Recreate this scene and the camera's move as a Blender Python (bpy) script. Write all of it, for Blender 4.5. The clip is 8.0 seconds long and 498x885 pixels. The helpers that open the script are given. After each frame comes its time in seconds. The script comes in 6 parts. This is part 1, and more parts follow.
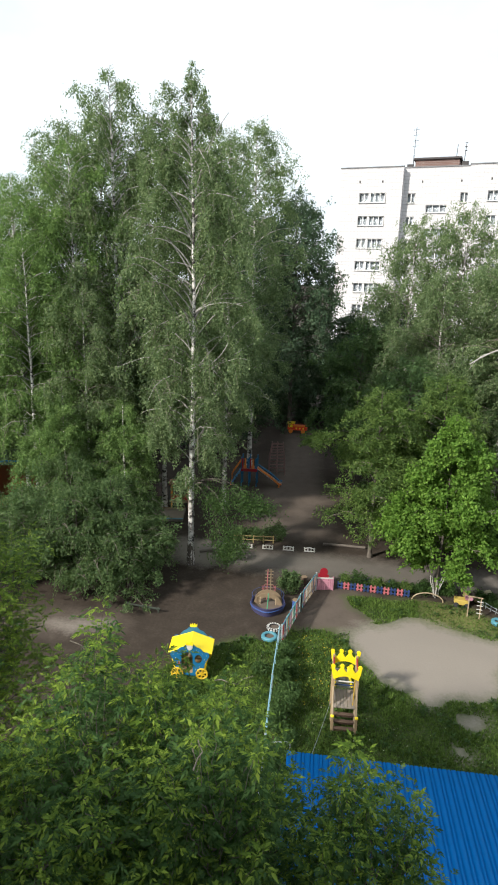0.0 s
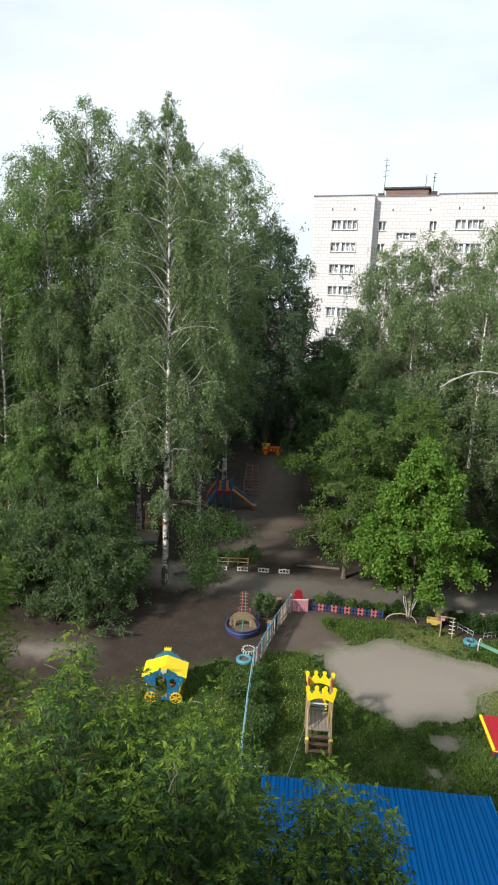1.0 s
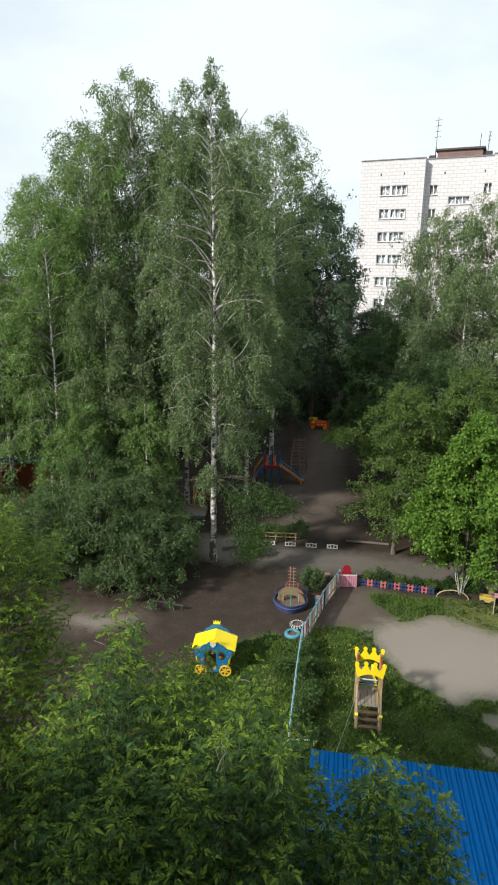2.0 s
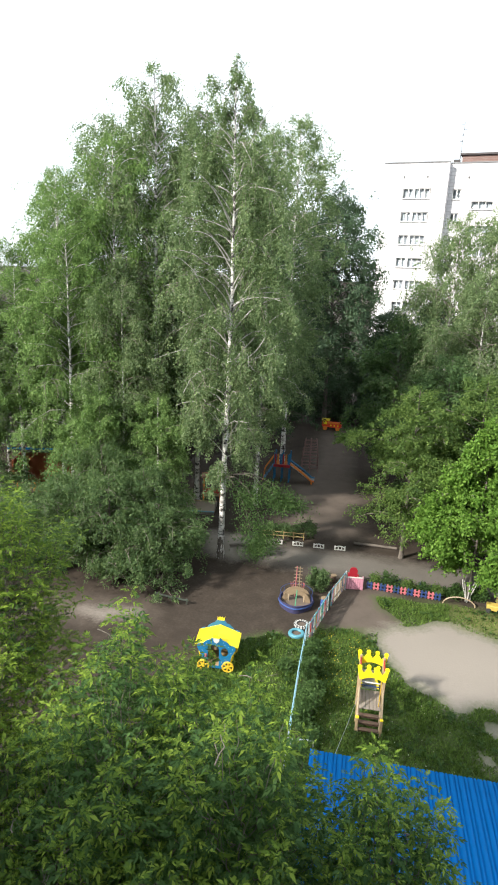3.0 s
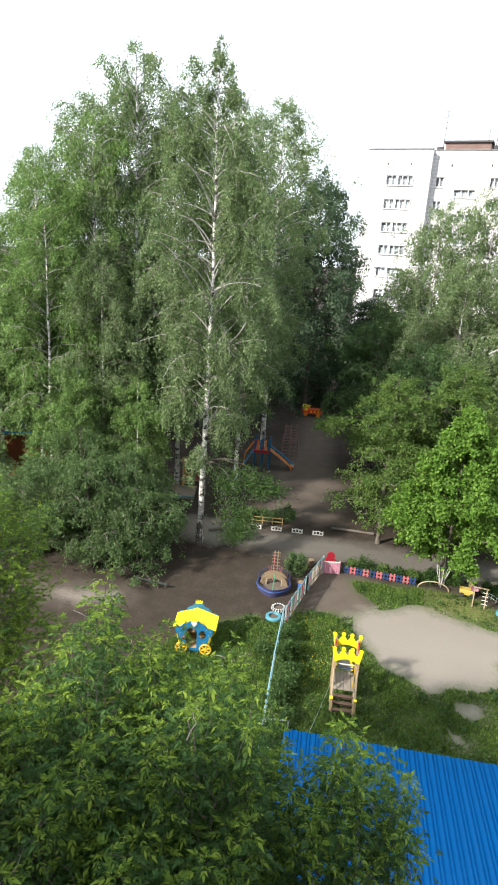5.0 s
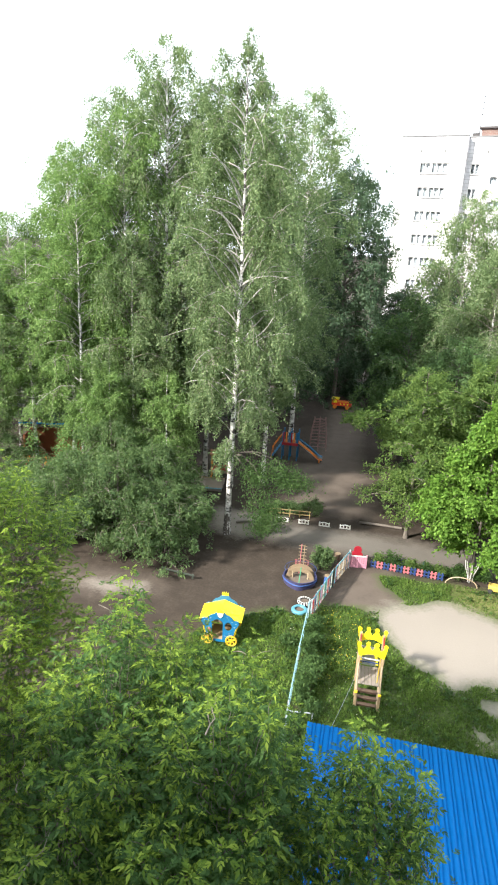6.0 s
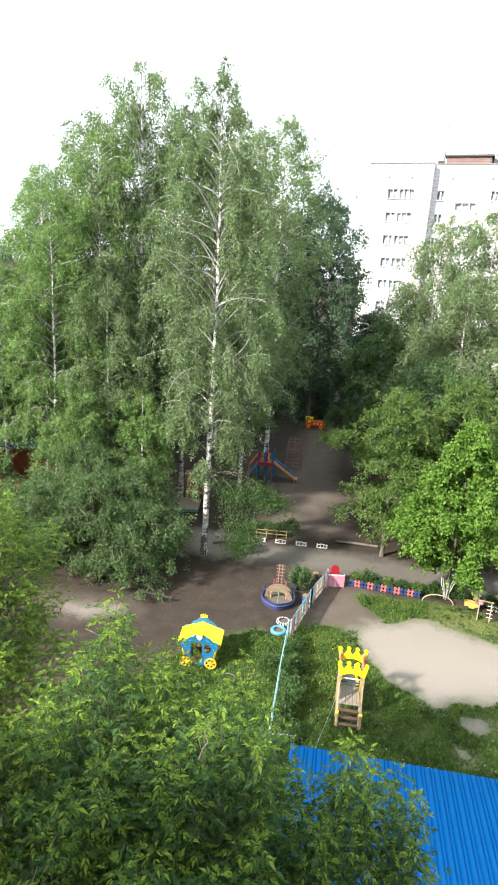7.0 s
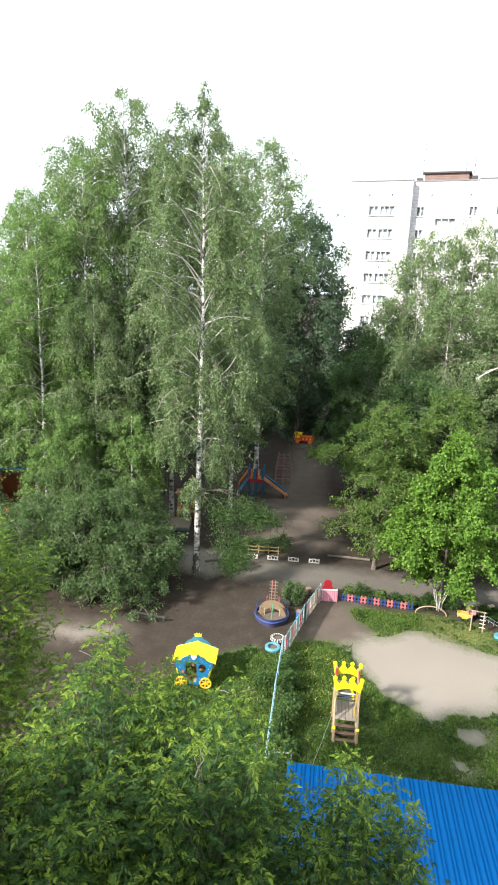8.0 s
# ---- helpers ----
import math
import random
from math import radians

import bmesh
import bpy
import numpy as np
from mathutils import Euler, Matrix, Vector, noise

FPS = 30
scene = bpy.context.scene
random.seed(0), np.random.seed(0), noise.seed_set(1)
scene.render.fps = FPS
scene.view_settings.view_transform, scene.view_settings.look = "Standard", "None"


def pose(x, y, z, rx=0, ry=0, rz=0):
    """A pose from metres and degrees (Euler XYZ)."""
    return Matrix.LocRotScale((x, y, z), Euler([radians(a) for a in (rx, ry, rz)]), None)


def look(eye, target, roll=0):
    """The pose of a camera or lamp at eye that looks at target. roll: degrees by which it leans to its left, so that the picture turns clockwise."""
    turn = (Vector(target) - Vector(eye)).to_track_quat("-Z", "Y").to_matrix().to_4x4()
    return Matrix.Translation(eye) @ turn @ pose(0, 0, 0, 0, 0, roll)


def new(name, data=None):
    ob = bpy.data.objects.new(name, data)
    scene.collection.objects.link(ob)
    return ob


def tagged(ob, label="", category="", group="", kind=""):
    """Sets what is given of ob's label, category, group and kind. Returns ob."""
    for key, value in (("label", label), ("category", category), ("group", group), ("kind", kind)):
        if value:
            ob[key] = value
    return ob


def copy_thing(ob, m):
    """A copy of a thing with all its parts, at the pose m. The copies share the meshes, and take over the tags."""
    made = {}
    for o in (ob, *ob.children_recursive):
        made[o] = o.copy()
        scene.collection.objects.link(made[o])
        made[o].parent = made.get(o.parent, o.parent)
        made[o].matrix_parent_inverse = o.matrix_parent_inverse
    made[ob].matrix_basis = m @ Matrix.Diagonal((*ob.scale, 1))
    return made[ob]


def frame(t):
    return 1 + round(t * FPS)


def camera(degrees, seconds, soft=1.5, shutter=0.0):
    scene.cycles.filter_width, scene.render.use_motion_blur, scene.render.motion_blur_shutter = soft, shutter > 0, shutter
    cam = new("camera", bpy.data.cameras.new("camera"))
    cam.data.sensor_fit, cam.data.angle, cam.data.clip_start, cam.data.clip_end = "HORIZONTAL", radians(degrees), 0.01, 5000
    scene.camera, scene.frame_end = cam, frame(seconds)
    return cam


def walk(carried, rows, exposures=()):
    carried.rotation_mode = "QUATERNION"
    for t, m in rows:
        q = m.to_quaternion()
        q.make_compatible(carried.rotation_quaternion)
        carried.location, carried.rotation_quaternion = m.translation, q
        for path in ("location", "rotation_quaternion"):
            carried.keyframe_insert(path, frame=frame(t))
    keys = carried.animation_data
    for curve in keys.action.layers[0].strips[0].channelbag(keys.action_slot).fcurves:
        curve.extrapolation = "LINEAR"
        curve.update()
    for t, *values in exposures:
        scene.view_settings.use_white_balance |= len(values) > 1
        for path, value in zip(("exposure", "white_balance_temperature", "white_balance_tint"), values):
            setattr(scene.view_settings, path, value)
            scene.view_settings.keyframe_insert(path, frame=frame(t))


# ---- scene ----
cam = camera(44.5, 8.0, soft=2.0)
PATH = [
    (0, (-0.016, 0.447, 14.746), (-0.194, 2.37, 14.224), 1.6),
    (0.5, (0.001, 0.311, 14.782), (-0.12, 2.253, 14.319), 2.5),
    (1, (-0.005, 0.264, 14.819), (-0.104, 2.21, 14.368), 2.2),
    (1.5, (0.01, 0.257, 14.853), (-0.032, 2.204, 14.398), 2.3),
    (2, (-0.012, 0.499, 14.788), (-0.261, 2.41, 14.252), 0.6),
    (2.2, (-0.014, 0.614, 14.779), (-0.412, 2.499, 14.242), 0.6),
    (3.3, (-0.009, 0.416, 14.729), (-0.191, 2.332, 14.184), 3.6),
    (3.5, (-0.043, 0.321, 14.735), (-0.117, 2.228, 14.137), 3.5),
    (4, (-0.136, 0.042, 14.83), (-0.075, 1.95, 14.233), 4.8),
    (4.5, (-0.107, 0.215, 14.826), (-0.203, 2.144, 14.306), 4.3),
    (5, (0.097, 0.393, 14.783), (-0.125, 2.293, 14.199), 3.7),
    (5.2, (0.147, 0.432, 14.79), (-0.076, 2.316, 14.158), 3.8),
    (6.3, (0.217, 0.329, 14.984), (-0.119, 2.208, 14.388), 3.1),
    (6.5, (0.167, 0.331, 14.977), (-0.136, 2.231, 14.429), 3.8),
    (7, (0.012, 0.265, 14.959), (-0.221, 2.173, 14.408), 3.5),
    (7.5, (0.01, 0.267, 15.01), (-0.235, 2.168, 14.437), 3.2),
    (8, (0.052, 0.14, 15.014), (-0.152, 2.067, 14.517), 2.2),
]
EXPOSURES = [(t, stops + 0.13, 6200, 9) for t, stops in ((0.0, 0.33), (0.5, 0.41), (1.0, 0.15), (1.5, 0.10), (2.0, 0.09), (3.5, 1.15), (4.0, 0.95), (4.5, 0.65), (5.0, 0.85), (6.5, 1.5), (7.0, 1.3), (7.5, 1.25), (8.0, 1.15))]
walk(cam, [(t, look(eye, target, roll)) for t, eye, target, roll in PATH], EXPOSURES)

# ---- world and sun ----
SUN_WAY = Vector((2.84, 2.58, -2.55)).normalized()     # the way the sunlight goes
sun_data = bpy.data.lights.new("sun", "SUN")
sun_data.energy, sun_data.angle, sun_data.color = 5.0, radians(3.5), (1.0, 0.93, 0.82)
sun_ob = new("sun", sun_data)
sun_ob.matrix_world = Matrix.Translation((-60, -60, 60)) @ SUN_WAY.to_track_quat("-Z", "Y").to_matrix().to_4x4()

world = bpy.data.worlds.new("sky")
scene.world = world
world.use_nodes = True
wn, wl = world.node_tree.nodes, world.node_tree.links
wn.clear()
w_out, w_bg, w_sky = wn.new("ShaderNodeOutputWorld"), wn.new("ShaderNodeBackground"), wn.new("ShaderNodeTexSky")
w_sky.sky_type, w_sky.sun_disc = "NISHITA", False
w_sky.sun_elevation = math.asin(-SUN_WAY.z)
w_sky.sun_rotation = math.atan2(-SUN_WAY.x, -SUN_WAY.y)
w_sky.air_density, w_sky.dust_density = 1.0, 2.0
w_co, w_noise, w_ramp, w_mix = wn.new("ShaderNodeTexCoord"), wn.new("ShaderNodeTexNoise"), wn.new("ShaderNodeValToRGB"), wn.new("ShaderNodeMixRGB")
w_map = wn.new("ShaderNodeMapping")
w_map.inputs["Scale"].default_value = (1.0, 1.0, 2.6)
w_noise.inputs["Scale"].default_value, w_noise.inputs["Detail"].default_value = 1.7, 6
w_ramp.color_ramp.elements[0].position, w_ramp.color_ramp.elements[0].color = 0.34, (0.55, 0.55, 0.55, 1)
w_ramp.color_ramp.elements[1].position, w_ramp.color_ramp.elements[1].color = 0.62, (0.92, 0.92, 0.92, 1)
w_mix.inputs["Color2"].default_value = (10.1, 10.7, 10.9, 1)      # thin bright cloud
w_bg.inputs["Strength"].default_value = 0.090
wl.new(w_co.outputs["Generated"], w_map.inputs["Vector"])
wl.new(w_map.outputs["Vector"], w_noise.inputs["Vector"])
wl.new(w_noise.outputs["Fac"], w_ramp.inputs["Fac"])
wl.new(w_ramp.outputs["Color"], w_mix.inputs["Fac"])
wl.new(w_sky.outputs["Color"], w_mix.inputs["Color1"])
wl.new(w_mix.outputs["Color"], w_bg.inputs["Color"])
wl.new(w_bg.outputs["Background"], w_out.inputs["Surface"])


# ---- materials ----
def nodes_of(name):
    m = bpy.data.materials.new(name)
    m.use_nodes = True
    nt = m.node_tree
    return m, nt.nodes, nt.links, nt.nodes["Principled BSDF"]


def noise_node(n, l, scale, detail=4.0, rough=0.55, vec=None):
    t = n.new("ShaderNodeTexNoise")
    t.inputs["Scale"].default_value, t.inputs["Detail"].default_value, t.inputs["Roughness"].default_value = scale, detail, rough
    if vec is None:
        vec = n.new("ShaderNodeTexCoord").outputs["Object"]
    l.new(vec, t.inputs["Vector"])
    return t.outputs["Fac"]


def ramp(n, l, fac, stops):
    r = n.new("ShaderNodeValToRGB")
    e = r.color_ramp.elements
    while len(e) < len(stops):
        e.new(0.5)
    for k, (p, c) in enumerate(stops):
        e[k].position, e[k].color = p, (*c, 1)
    l.new(fac, r.inputs["Fac"])
    return r.outputs["Color"]


def mix(n, l, fac, a, b, kind="MIX"):
    m = n.new("ShaderNodeMixRGB")
    m.blend_type = kind
    for key, v in (("Fac", fac), ("Color1", a), ("Color2", b)):
        if isinstance(v, bpy.types.NodeSocket):
            l.new(v, m.inputs[key])
        else:
            m.inputs[key].default_value = v if key == "Fac" else (*v, 1)
    return m.outputs["Color"]


def bump(n, l, b, height, strength, dist=0.02):
    k = n.new("ShaderNodeBump")
    k.inputs["Strength"].default_value, k.inputs["Distance"].default_value = strength, dist
    l.new(height, k.inputs["Height"])
    l.new(k.outputs["Normal"], b.inputs["Normal"])


def tone(c, k):
    return tuple(min(1.0, v * k) for v in c)


def paint(name, c, rough=0.5, wear=0.5, scale=6.0, metal=0.0, coat=0.0):
    """Paint with faded patches, grime and a little relief."""
    m, n, l, b = nodes_of(name)
    big, fine = noise_node(n, l, scale), noise_node(n, l, scale * 9, 6)
    faded = mix(n, l, big, tone(c, 1 - 0.3 * wear), tone(c, 1 + 0.25 * wear))
    speck = ramp(n, l, fine, [(0.35, (0.72, 0.70, 0.66)), (0.55, (1, 1, 1))])
    l.new(mix(n, l, 0.6 * wear, faded, speck, "MULTIPLY"), b.inputs["Base Color"])
    b.inputs["Roughness"].default_value, b.inputs["Metallic"].default_value = rough, metal
    bump(n, l, b, fine, 0.25, 0.004)
    return m


def wood(name, c, scale=4.0):
    m, n, l, b = nodes_of(name)
    co = n.new("ShaderNodeTexCoord")
    mp = n.new("ShaderNodeMapping")
    mp.inputs["Scale"].default_value = (9, 9, 0.8)
    l.new(co.outputs["Object"], mp.inputs["Vector"])
    grain = noise_node(n, l, scale, 8, 0.65, mp.outputs["Vector"])
    stain = noise_node(n, l, 3.0)
    col = mix(n, l, stain, ramp(n, l, grain, [(0.3, tone(c, 0.6)), (0.6, c), (0.8, tone(c, 1.25))]), tone(c, 0.8))
    l.new(col, b.inputs["Base Color"])
    b.inputs["Roughness"].default_value = 0.75
    bump(n, l, b, grain, 0.4, 0.006)
    return m


def leaf(name, dark, light, thin=0.4, gloss=0.6):
    """Leaves: each one its own tone, light coming through them."""
    m, n, l, b = nodes_of(name)
    g = n.new("ShaderNodeNewGeometry")
    patch = noise_node(n, l, 0.55, 3)
    each = ramp(n, l, g.outputs["Random Per Island"], [(0.0, tone(dark, 0.6)), (0.45, dark), (0.82, light), (1.0, tone(light, 1.4))])
    col = mix(n, l, patch, tone(dark, 0.95), light)
    col = mix(n, l, 0.62, col, each)
    l.new(col, b.inputs["Base Color"])
    b.inputs["Roughness"].default_value = gloss
    b.inputs["Specular IOR Level"].default_value = 0.15
    t = n.new("ShaderNodeBsdfTranslucent")
    l.new(mix(n, l, 0.35, col, (0.22, 0.36, 0.06)), t.inputs["Color"])
    ms = n.new("ShaderNodeMixShader")
    ms.inputs[0].default_value = thin
    l.new(b.outputs[0], ms.inputs[1])
    l.new(t.outputs[0], ms.inputs[2])
    l.new(ms.outputs[0], n["Material Output"].inputs["Surface"])
    return m


def birch_bark():
    m, n, l, b = nodes_of("birch_bark")
    co = n.new("ShaderNodeTexCoord")
    mp = n.new("ShaderNodeMapping")
    mp.inputs["Scale"].default_value = (2.2, 2.2, 4.0)
    l.new(co.outputs["Object"], mp.inputs["Vector"])
    marks = noise_node(n, l, 1.2, 6, 0.7, mp.outputs["Vector"])
    blotch = noise_node(n, l, 1.1, 4)
    white = ramp(n, l, marks, [(0.42, (0.035, 0.03, 0.027)), (0.50, (0.55, 0.525, 0.49)), (0.7, (0.80, 0.78, 0.74))])
    l.new(mix(n, l, ramp(n, l, blotch, [(0.53, (0, 0, 0)), (0.66, (1, 1, 1))]), white, (0.12, 0.105, 0.09)), b.inputs["Base Color"])
    b.inputs["Roughness"].default_value = 0.8
    bump(n, l, b, marks, 0.5, 0.02)
    return m


def bark(name, c):
    m, n, l, b = nodes_of(name)
    co = n.new("ShaderNodeTexCoord")
    mp = n.new("ShaderNodeMapping")
    mp.inputs["Scale"].default_value = (12, 12, 2)
    l.new(co.outputs["Object"], mp.inputs["Vector"])
    g = noise_node(n, l, 1.5, 7, 0.65, mp.outputs["Vector"])
    l.new(ramp(n, l, g, [(0.3, tone(c, 0.4)), (0.6, c), (0.8, tone(c, 1.4))]), b.inputs["Base Color"])
    b.inputs["Roughness"].default_value = 0.9
    bump(n, l, b, g, 0.8, 0.03)
    return m


def ground_material():
    m, n, l, b = nodes_of("ground")
    co = n.new("ShaderNodeTexCoord").outputs["Object"]
    fine, mid, big = noise_node(n, l, 9, 8, 0.65, co), noise_node(n, l, 1.3, 6, 0.6, co), noise_node(n, l, 0.22, 4, 0.5, co)
    grit = noise_node(n, l, 40, 4, 0.6, co)

    def mask(name, soft=0.16, wobble=0.55):
        a = n.new("ShaderNodeAttribute")
        a.attribute_name = name
        s = n.new("ShaderNodeMath")
        s.operation = "MULTIPLY_ADD"
        l.new(mid, s.inputs[0])
        s.inputs[1].default_value, s.inputs[2].default_value = wobble, -wobble / 2
        s2 = n.new("ShaderNodeMath")
        s2.operation = "MULTIPLY_ADD"
        l.new(fine, s2.inputs[0])
        s2.inputs[1].default_value = wobble
        l.new(s.outputs[0], s2.inputs[2])
        s3 = n.new("ShaderNodeMath")
        s3.operation = "ADD"
        l.new(a.outputs["Fac"], s3.inputs[0])
        l.new(s2.outputs[0], s3.inputs[1])
        r = n.new("ShaderNodeMapRange")
        r.inputs["From Min"].default_value, r.inputs["From Max"].default_value = 0.5 + wobble / 2 - soft, 0.5 + wobble / 2 + soft
        l.new(s3.outputs[0], r.inputs["Value"])
        return r.outputs[0]

    dirt = mix(n, l, big, ramp(n, l, mid, [(0.3, (0.025, 0.019, 0.0145)), (0.7, (0.047, 0.036, 0.027))]),
               ramp(n, l, fine, [(0.3, (0.029, 0.022, 0.0165)), (0.75, (0.058, 0.044, 0.033))]))
    path = mix(n, l, mid, (0.100, 0.089, 0.077), ramp(n, l, grit, [(0.3, (0.102, 0.090, 0.079)), (0.7, (0.164, 0.146, 0.126))]))
    sand = mix(n, l, mid, ramp(n, l, grit, [(0.25, (0.192, 0.166, 0.140)), (0.7, (0.246, 0.216, 0.184))]), (0.218, 0.190, 0.162))
    turf = mix(n, l, mid, ramp(n, l, fine, [(0.3, (0.028, 0.052, 0.012)), (0.7, (0.062, 0.100, 0.022))]), (0.060, 0.070, 0.026))
    dry = mix(n, l, fine, (0.088, 0.102, 0.03), (0.155, 0.150, 0.055))
    turf = mix(n, l, mask("dry", 0.4), turf, dry)
    col = mix(n, l, mask("path", 0.4), dirt, path)
    col = mix(n, l, mask("trodden", 0.5), col, mix(n, l, mid, (0.078, 0.061, 0.049), (0.112, 0.090, 0.073)))
    col = mix(n, l, mask("grass", 0.24, 0.8), col, turf)
    col = mix(n, l, mask("sand", 0.34, 0.6), col, sand)
    l.new(col, b.inputs["Base Color"])
    b.inputs["Roughness"].default_value = 0.95
    b.inputs["Specular IOR Level"].default_value = 0.2
    bump(n, l, b, fine, 0.4, 0.03)
    return m


def brick_wall(name, c, mortar, width, height):
    m, n, l, b = nodes_of(name)
    g = n.new("ShaderNodeTexBrick")
    g.inputs["Color1"].default_value, g.inputs["Color2"].default_value = (*c, 1), (*tone(c, 0.9), 1)
    g.inputs["Mortar"].default_value = (*mortar, 1)
    g.inputs["Scale"].default_value, g.inputs["Mortar Size"].default_value = 1.0, 0.028
    g.inputs["Brick Width"].default_value, g.inputs["Row Height"].default_value = width, height
    co = n.new("ShaderNodeTexCoord")
    sep, com = n.new("ShaderNodeSeparateXYZ"), n.new("ShaderNodeCombineXYZ")
    l.new(co.outputs["Object"], sep.inputs[0])
    l.new(sep.outputs["X"], com.inputs["X"])
    l.new(sep.outputs["Z"], com.inputs["Y"])
    l.new(com.outputs[0], g.inputs["Vector"])
    streak = n.new("ShaderNodeMapping")
    streak.inputs["Scale"].default_value = (1.2, 1.2, 0.12)
    l.new(co.outputs["Object"], streak.inputs["Vector"])
    soil = noise_node(n, l, 0.8, 5, 0.6, streak.outputs[0])
    l.new(mix(n, l, ramp(n, l, soil, [(0.35, (0, 0, 0)), (0.8, (0.5, 0.5, 0.5))]), g.outputs["Color"], tone(c, 0.72)), b.inputs["Base Color"])
    b.inputs["Roughness"].default_value = 0.9
    return m


def glass_material():
    m, n, l, b = nodes_of("window_glass")
    b.inputs["Base Color"].default_value = (0.75, 0.8, 0.82, 1)
    b.inputs["Roughness"].default_value = 0.03
    b.inputs["Transmission Weight"].default_value = 1.0
    b.inputs["IOR"].default_value = 1.2
    return m


M_GROUND = ground_material()
M_BIRCH_LEAF = leaf("birch_leaf", (0.082, 0.134, 0.062), (0.245, 0.305, 0.146), 0.42)
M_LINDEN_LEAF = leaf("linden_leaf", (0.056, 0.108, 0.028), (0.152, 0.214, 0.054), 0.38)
# darker copy of the linden leaf, with shade put into its colour
M_SHADED_LINDEN_LEAF = leaf("shaded_linden_leaf", (0.044, 0.090, 0.034), (0.108, 0.168, 0.060), 0.26)
# far foliage: the deep shade of the woods is put into this green
M_SHADE_DARK_LEAF = leaf("shade_dark_leaf", (0.033, 0.062, 0.036), (0.075, 0.115, 0.063), 0.18)
M_MAPLE_LEAF = leaf("maple_leaf", (0.086, 0.184, 0.025), (0.184, 0.302, 0.054), 0.44)
# older inner leaves: plain green, darkened further for shaded gaps between shoots
M_ASH_SHADED_LEAF = leaf("shaded_box_elder_leaf", (0.027, 0.070, 0.021), (0.080, 0.142, 0.040), 0.40)
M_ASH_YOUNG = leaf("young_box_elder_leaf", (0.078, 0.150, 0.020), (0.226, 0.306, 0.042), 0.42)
M_SHRUB_LEAF = leaf("shrub_leaf", (0.046, 0.090, 0.036), (0.140, 0.196, 0.078), 0.38)
# light sapling green; on taller birches the sunlight is put into this colour
M_SAPLING_SUNLIT_LEAF = leaf("sapling_sunlit_leaf", (0.078, 0.148, 0.046), (0.240, 0.345, 0.112), 0.42)
M_WEED_LEAF = leaf("weed_leaf", (0.036, 0.076, 0.024), (0.090, 0.146, 0.044), 0.32)
M_BUSH_LEAF = leaf("bush_leaf", (0.025, 0.056, 0.016), (0.066, 0.116, 0.032), 0.35)
M_GRASS = leaf("grass_blade", (0.056, 0.108, 0.020), (0.145, 0.212, 0.046), 0.33)
M_BIRCH_BARK = birch_bark()
M_BARK = bark("grey_bark", (0.13, 0.11, 0.09))
M_LIMEWASH = bark("limewashed_bark", (0.46, 0.445, 0.41))
M_TWIG = bark("grey_twig", (0.22, 0.19, 0.155))
M_PALELIMB = bark("pale_birch_limb", (0.42, 0.40, 0.365))
M_FACADE = brick_wall("white_brick", (0.62, 0.60, 0.605), (0.36, 0.345, 0.34), 0.9, 0.42)
M_REDBRICK = brick_wall("red_brick", (0.17, 0.095, 0.08), (0.22, 0.18, 0.16), 0.5, 0.2)
M_PLASTER = paint("pale_plaster", (0.62, 0.58, 0.52), 0.9, 0.4, 0.5)
M_FELT = paint("dark_roofing_felt", (0.07, 0.06, 0.06), 0.9, 0.5, 1.0)
M_TIN = paint("galvanised_tin", (0.45, 0.45, 0.44), 0.5, 0.4, 2.0, 0.6)
M_CAP = paint("dull_grey_tin", (0.17, 0.17, 0.175), 0.7, 0.5, 2.0)
M_IRON = paint("dark_iron", (0.05, 0.045, 0.045), 0.6, 0.5, 5.0, 0.4)
M_GLASS = glass_material()
M_FRAME = paint("white_window_frame", (0.78, 0.77, 0.74), 0.5, 0.2, 3.0)
M_CURTAIN = paint("grey_curtain", (0.40, 0.40, 0.42), 0.9, 0.3, 2.0)
M_ROOM = paint("dim_room_wall", (0.40, 0.37, 0.34), 0.9, 0.4, 0.6)
M_ROOFBLUE = paint("blue_coated_steel", (0.002, 0.134, 0.42), 0.6, 0.25, 0.8)
M_ROOFBLUE.node_tree.nodes["Principled BSDF"].inputs["Specular IOR Level"].default_value = 0.12
M_YELLOW = paint("yellow_paint", (0.86, 0.66, 0.012), 0.42, 0.2, 4.0)
M_BLUE = paint("blue_paint", (0.012, 0.125, 0.262), 0.45, 0.35, 4.0)
M_NAVY = paint("navy_paint", (0.020, 0.040, 0.125), 0.5, 0.5, 4.0)
M_SKYBLUE = paint("sky_blue_paint", (0.078, 0.235, 0.295), 0.5, 0.6, 4.0)
M_RED = paint("red_paint", (0.33, 0.008, 0.018), 0.5, 0.5, 2.0)
M_PINKRED = paint("faded_red_paint", (0.37, 0.105, 0.115), 0.65, 0.7, 4.0)
M_PINK = paint("pink_paint", (0.45, 0.20, 0.26), 0.6, 0.3, 4.0)
M_WHITE = paint("white_paint", (0.52, 0.51, 0.48), 0.55, 0.5, 5.0)
M_CREAM = paint("cream_paint", (0.35, 0.27, 0.175), 0.6, 0.5, 5.0)
M_MINT = paint("mint_green_paint", (0.125, 0.28, 0.185), 0.55, 0.6, 4.0)
M_GREEN = paint("green_paint", (0.04, 0.20, 0.10), 0.55, 0.4, 4.0)
M_ORANGE = paint("orange_paint", (0.72, 0.22, 0.03), 0.5, 0.4, 4.0)
M_BROWN = paint("brown_paint", (0.27, 0.075, 0.028), 0.6, 0.4, 2.0)
M_GREYPIPE = paint("grey_pipe_paint", (0.34, 0.38, 0.40), 0.45, 0.5, 5.0, 0.2)
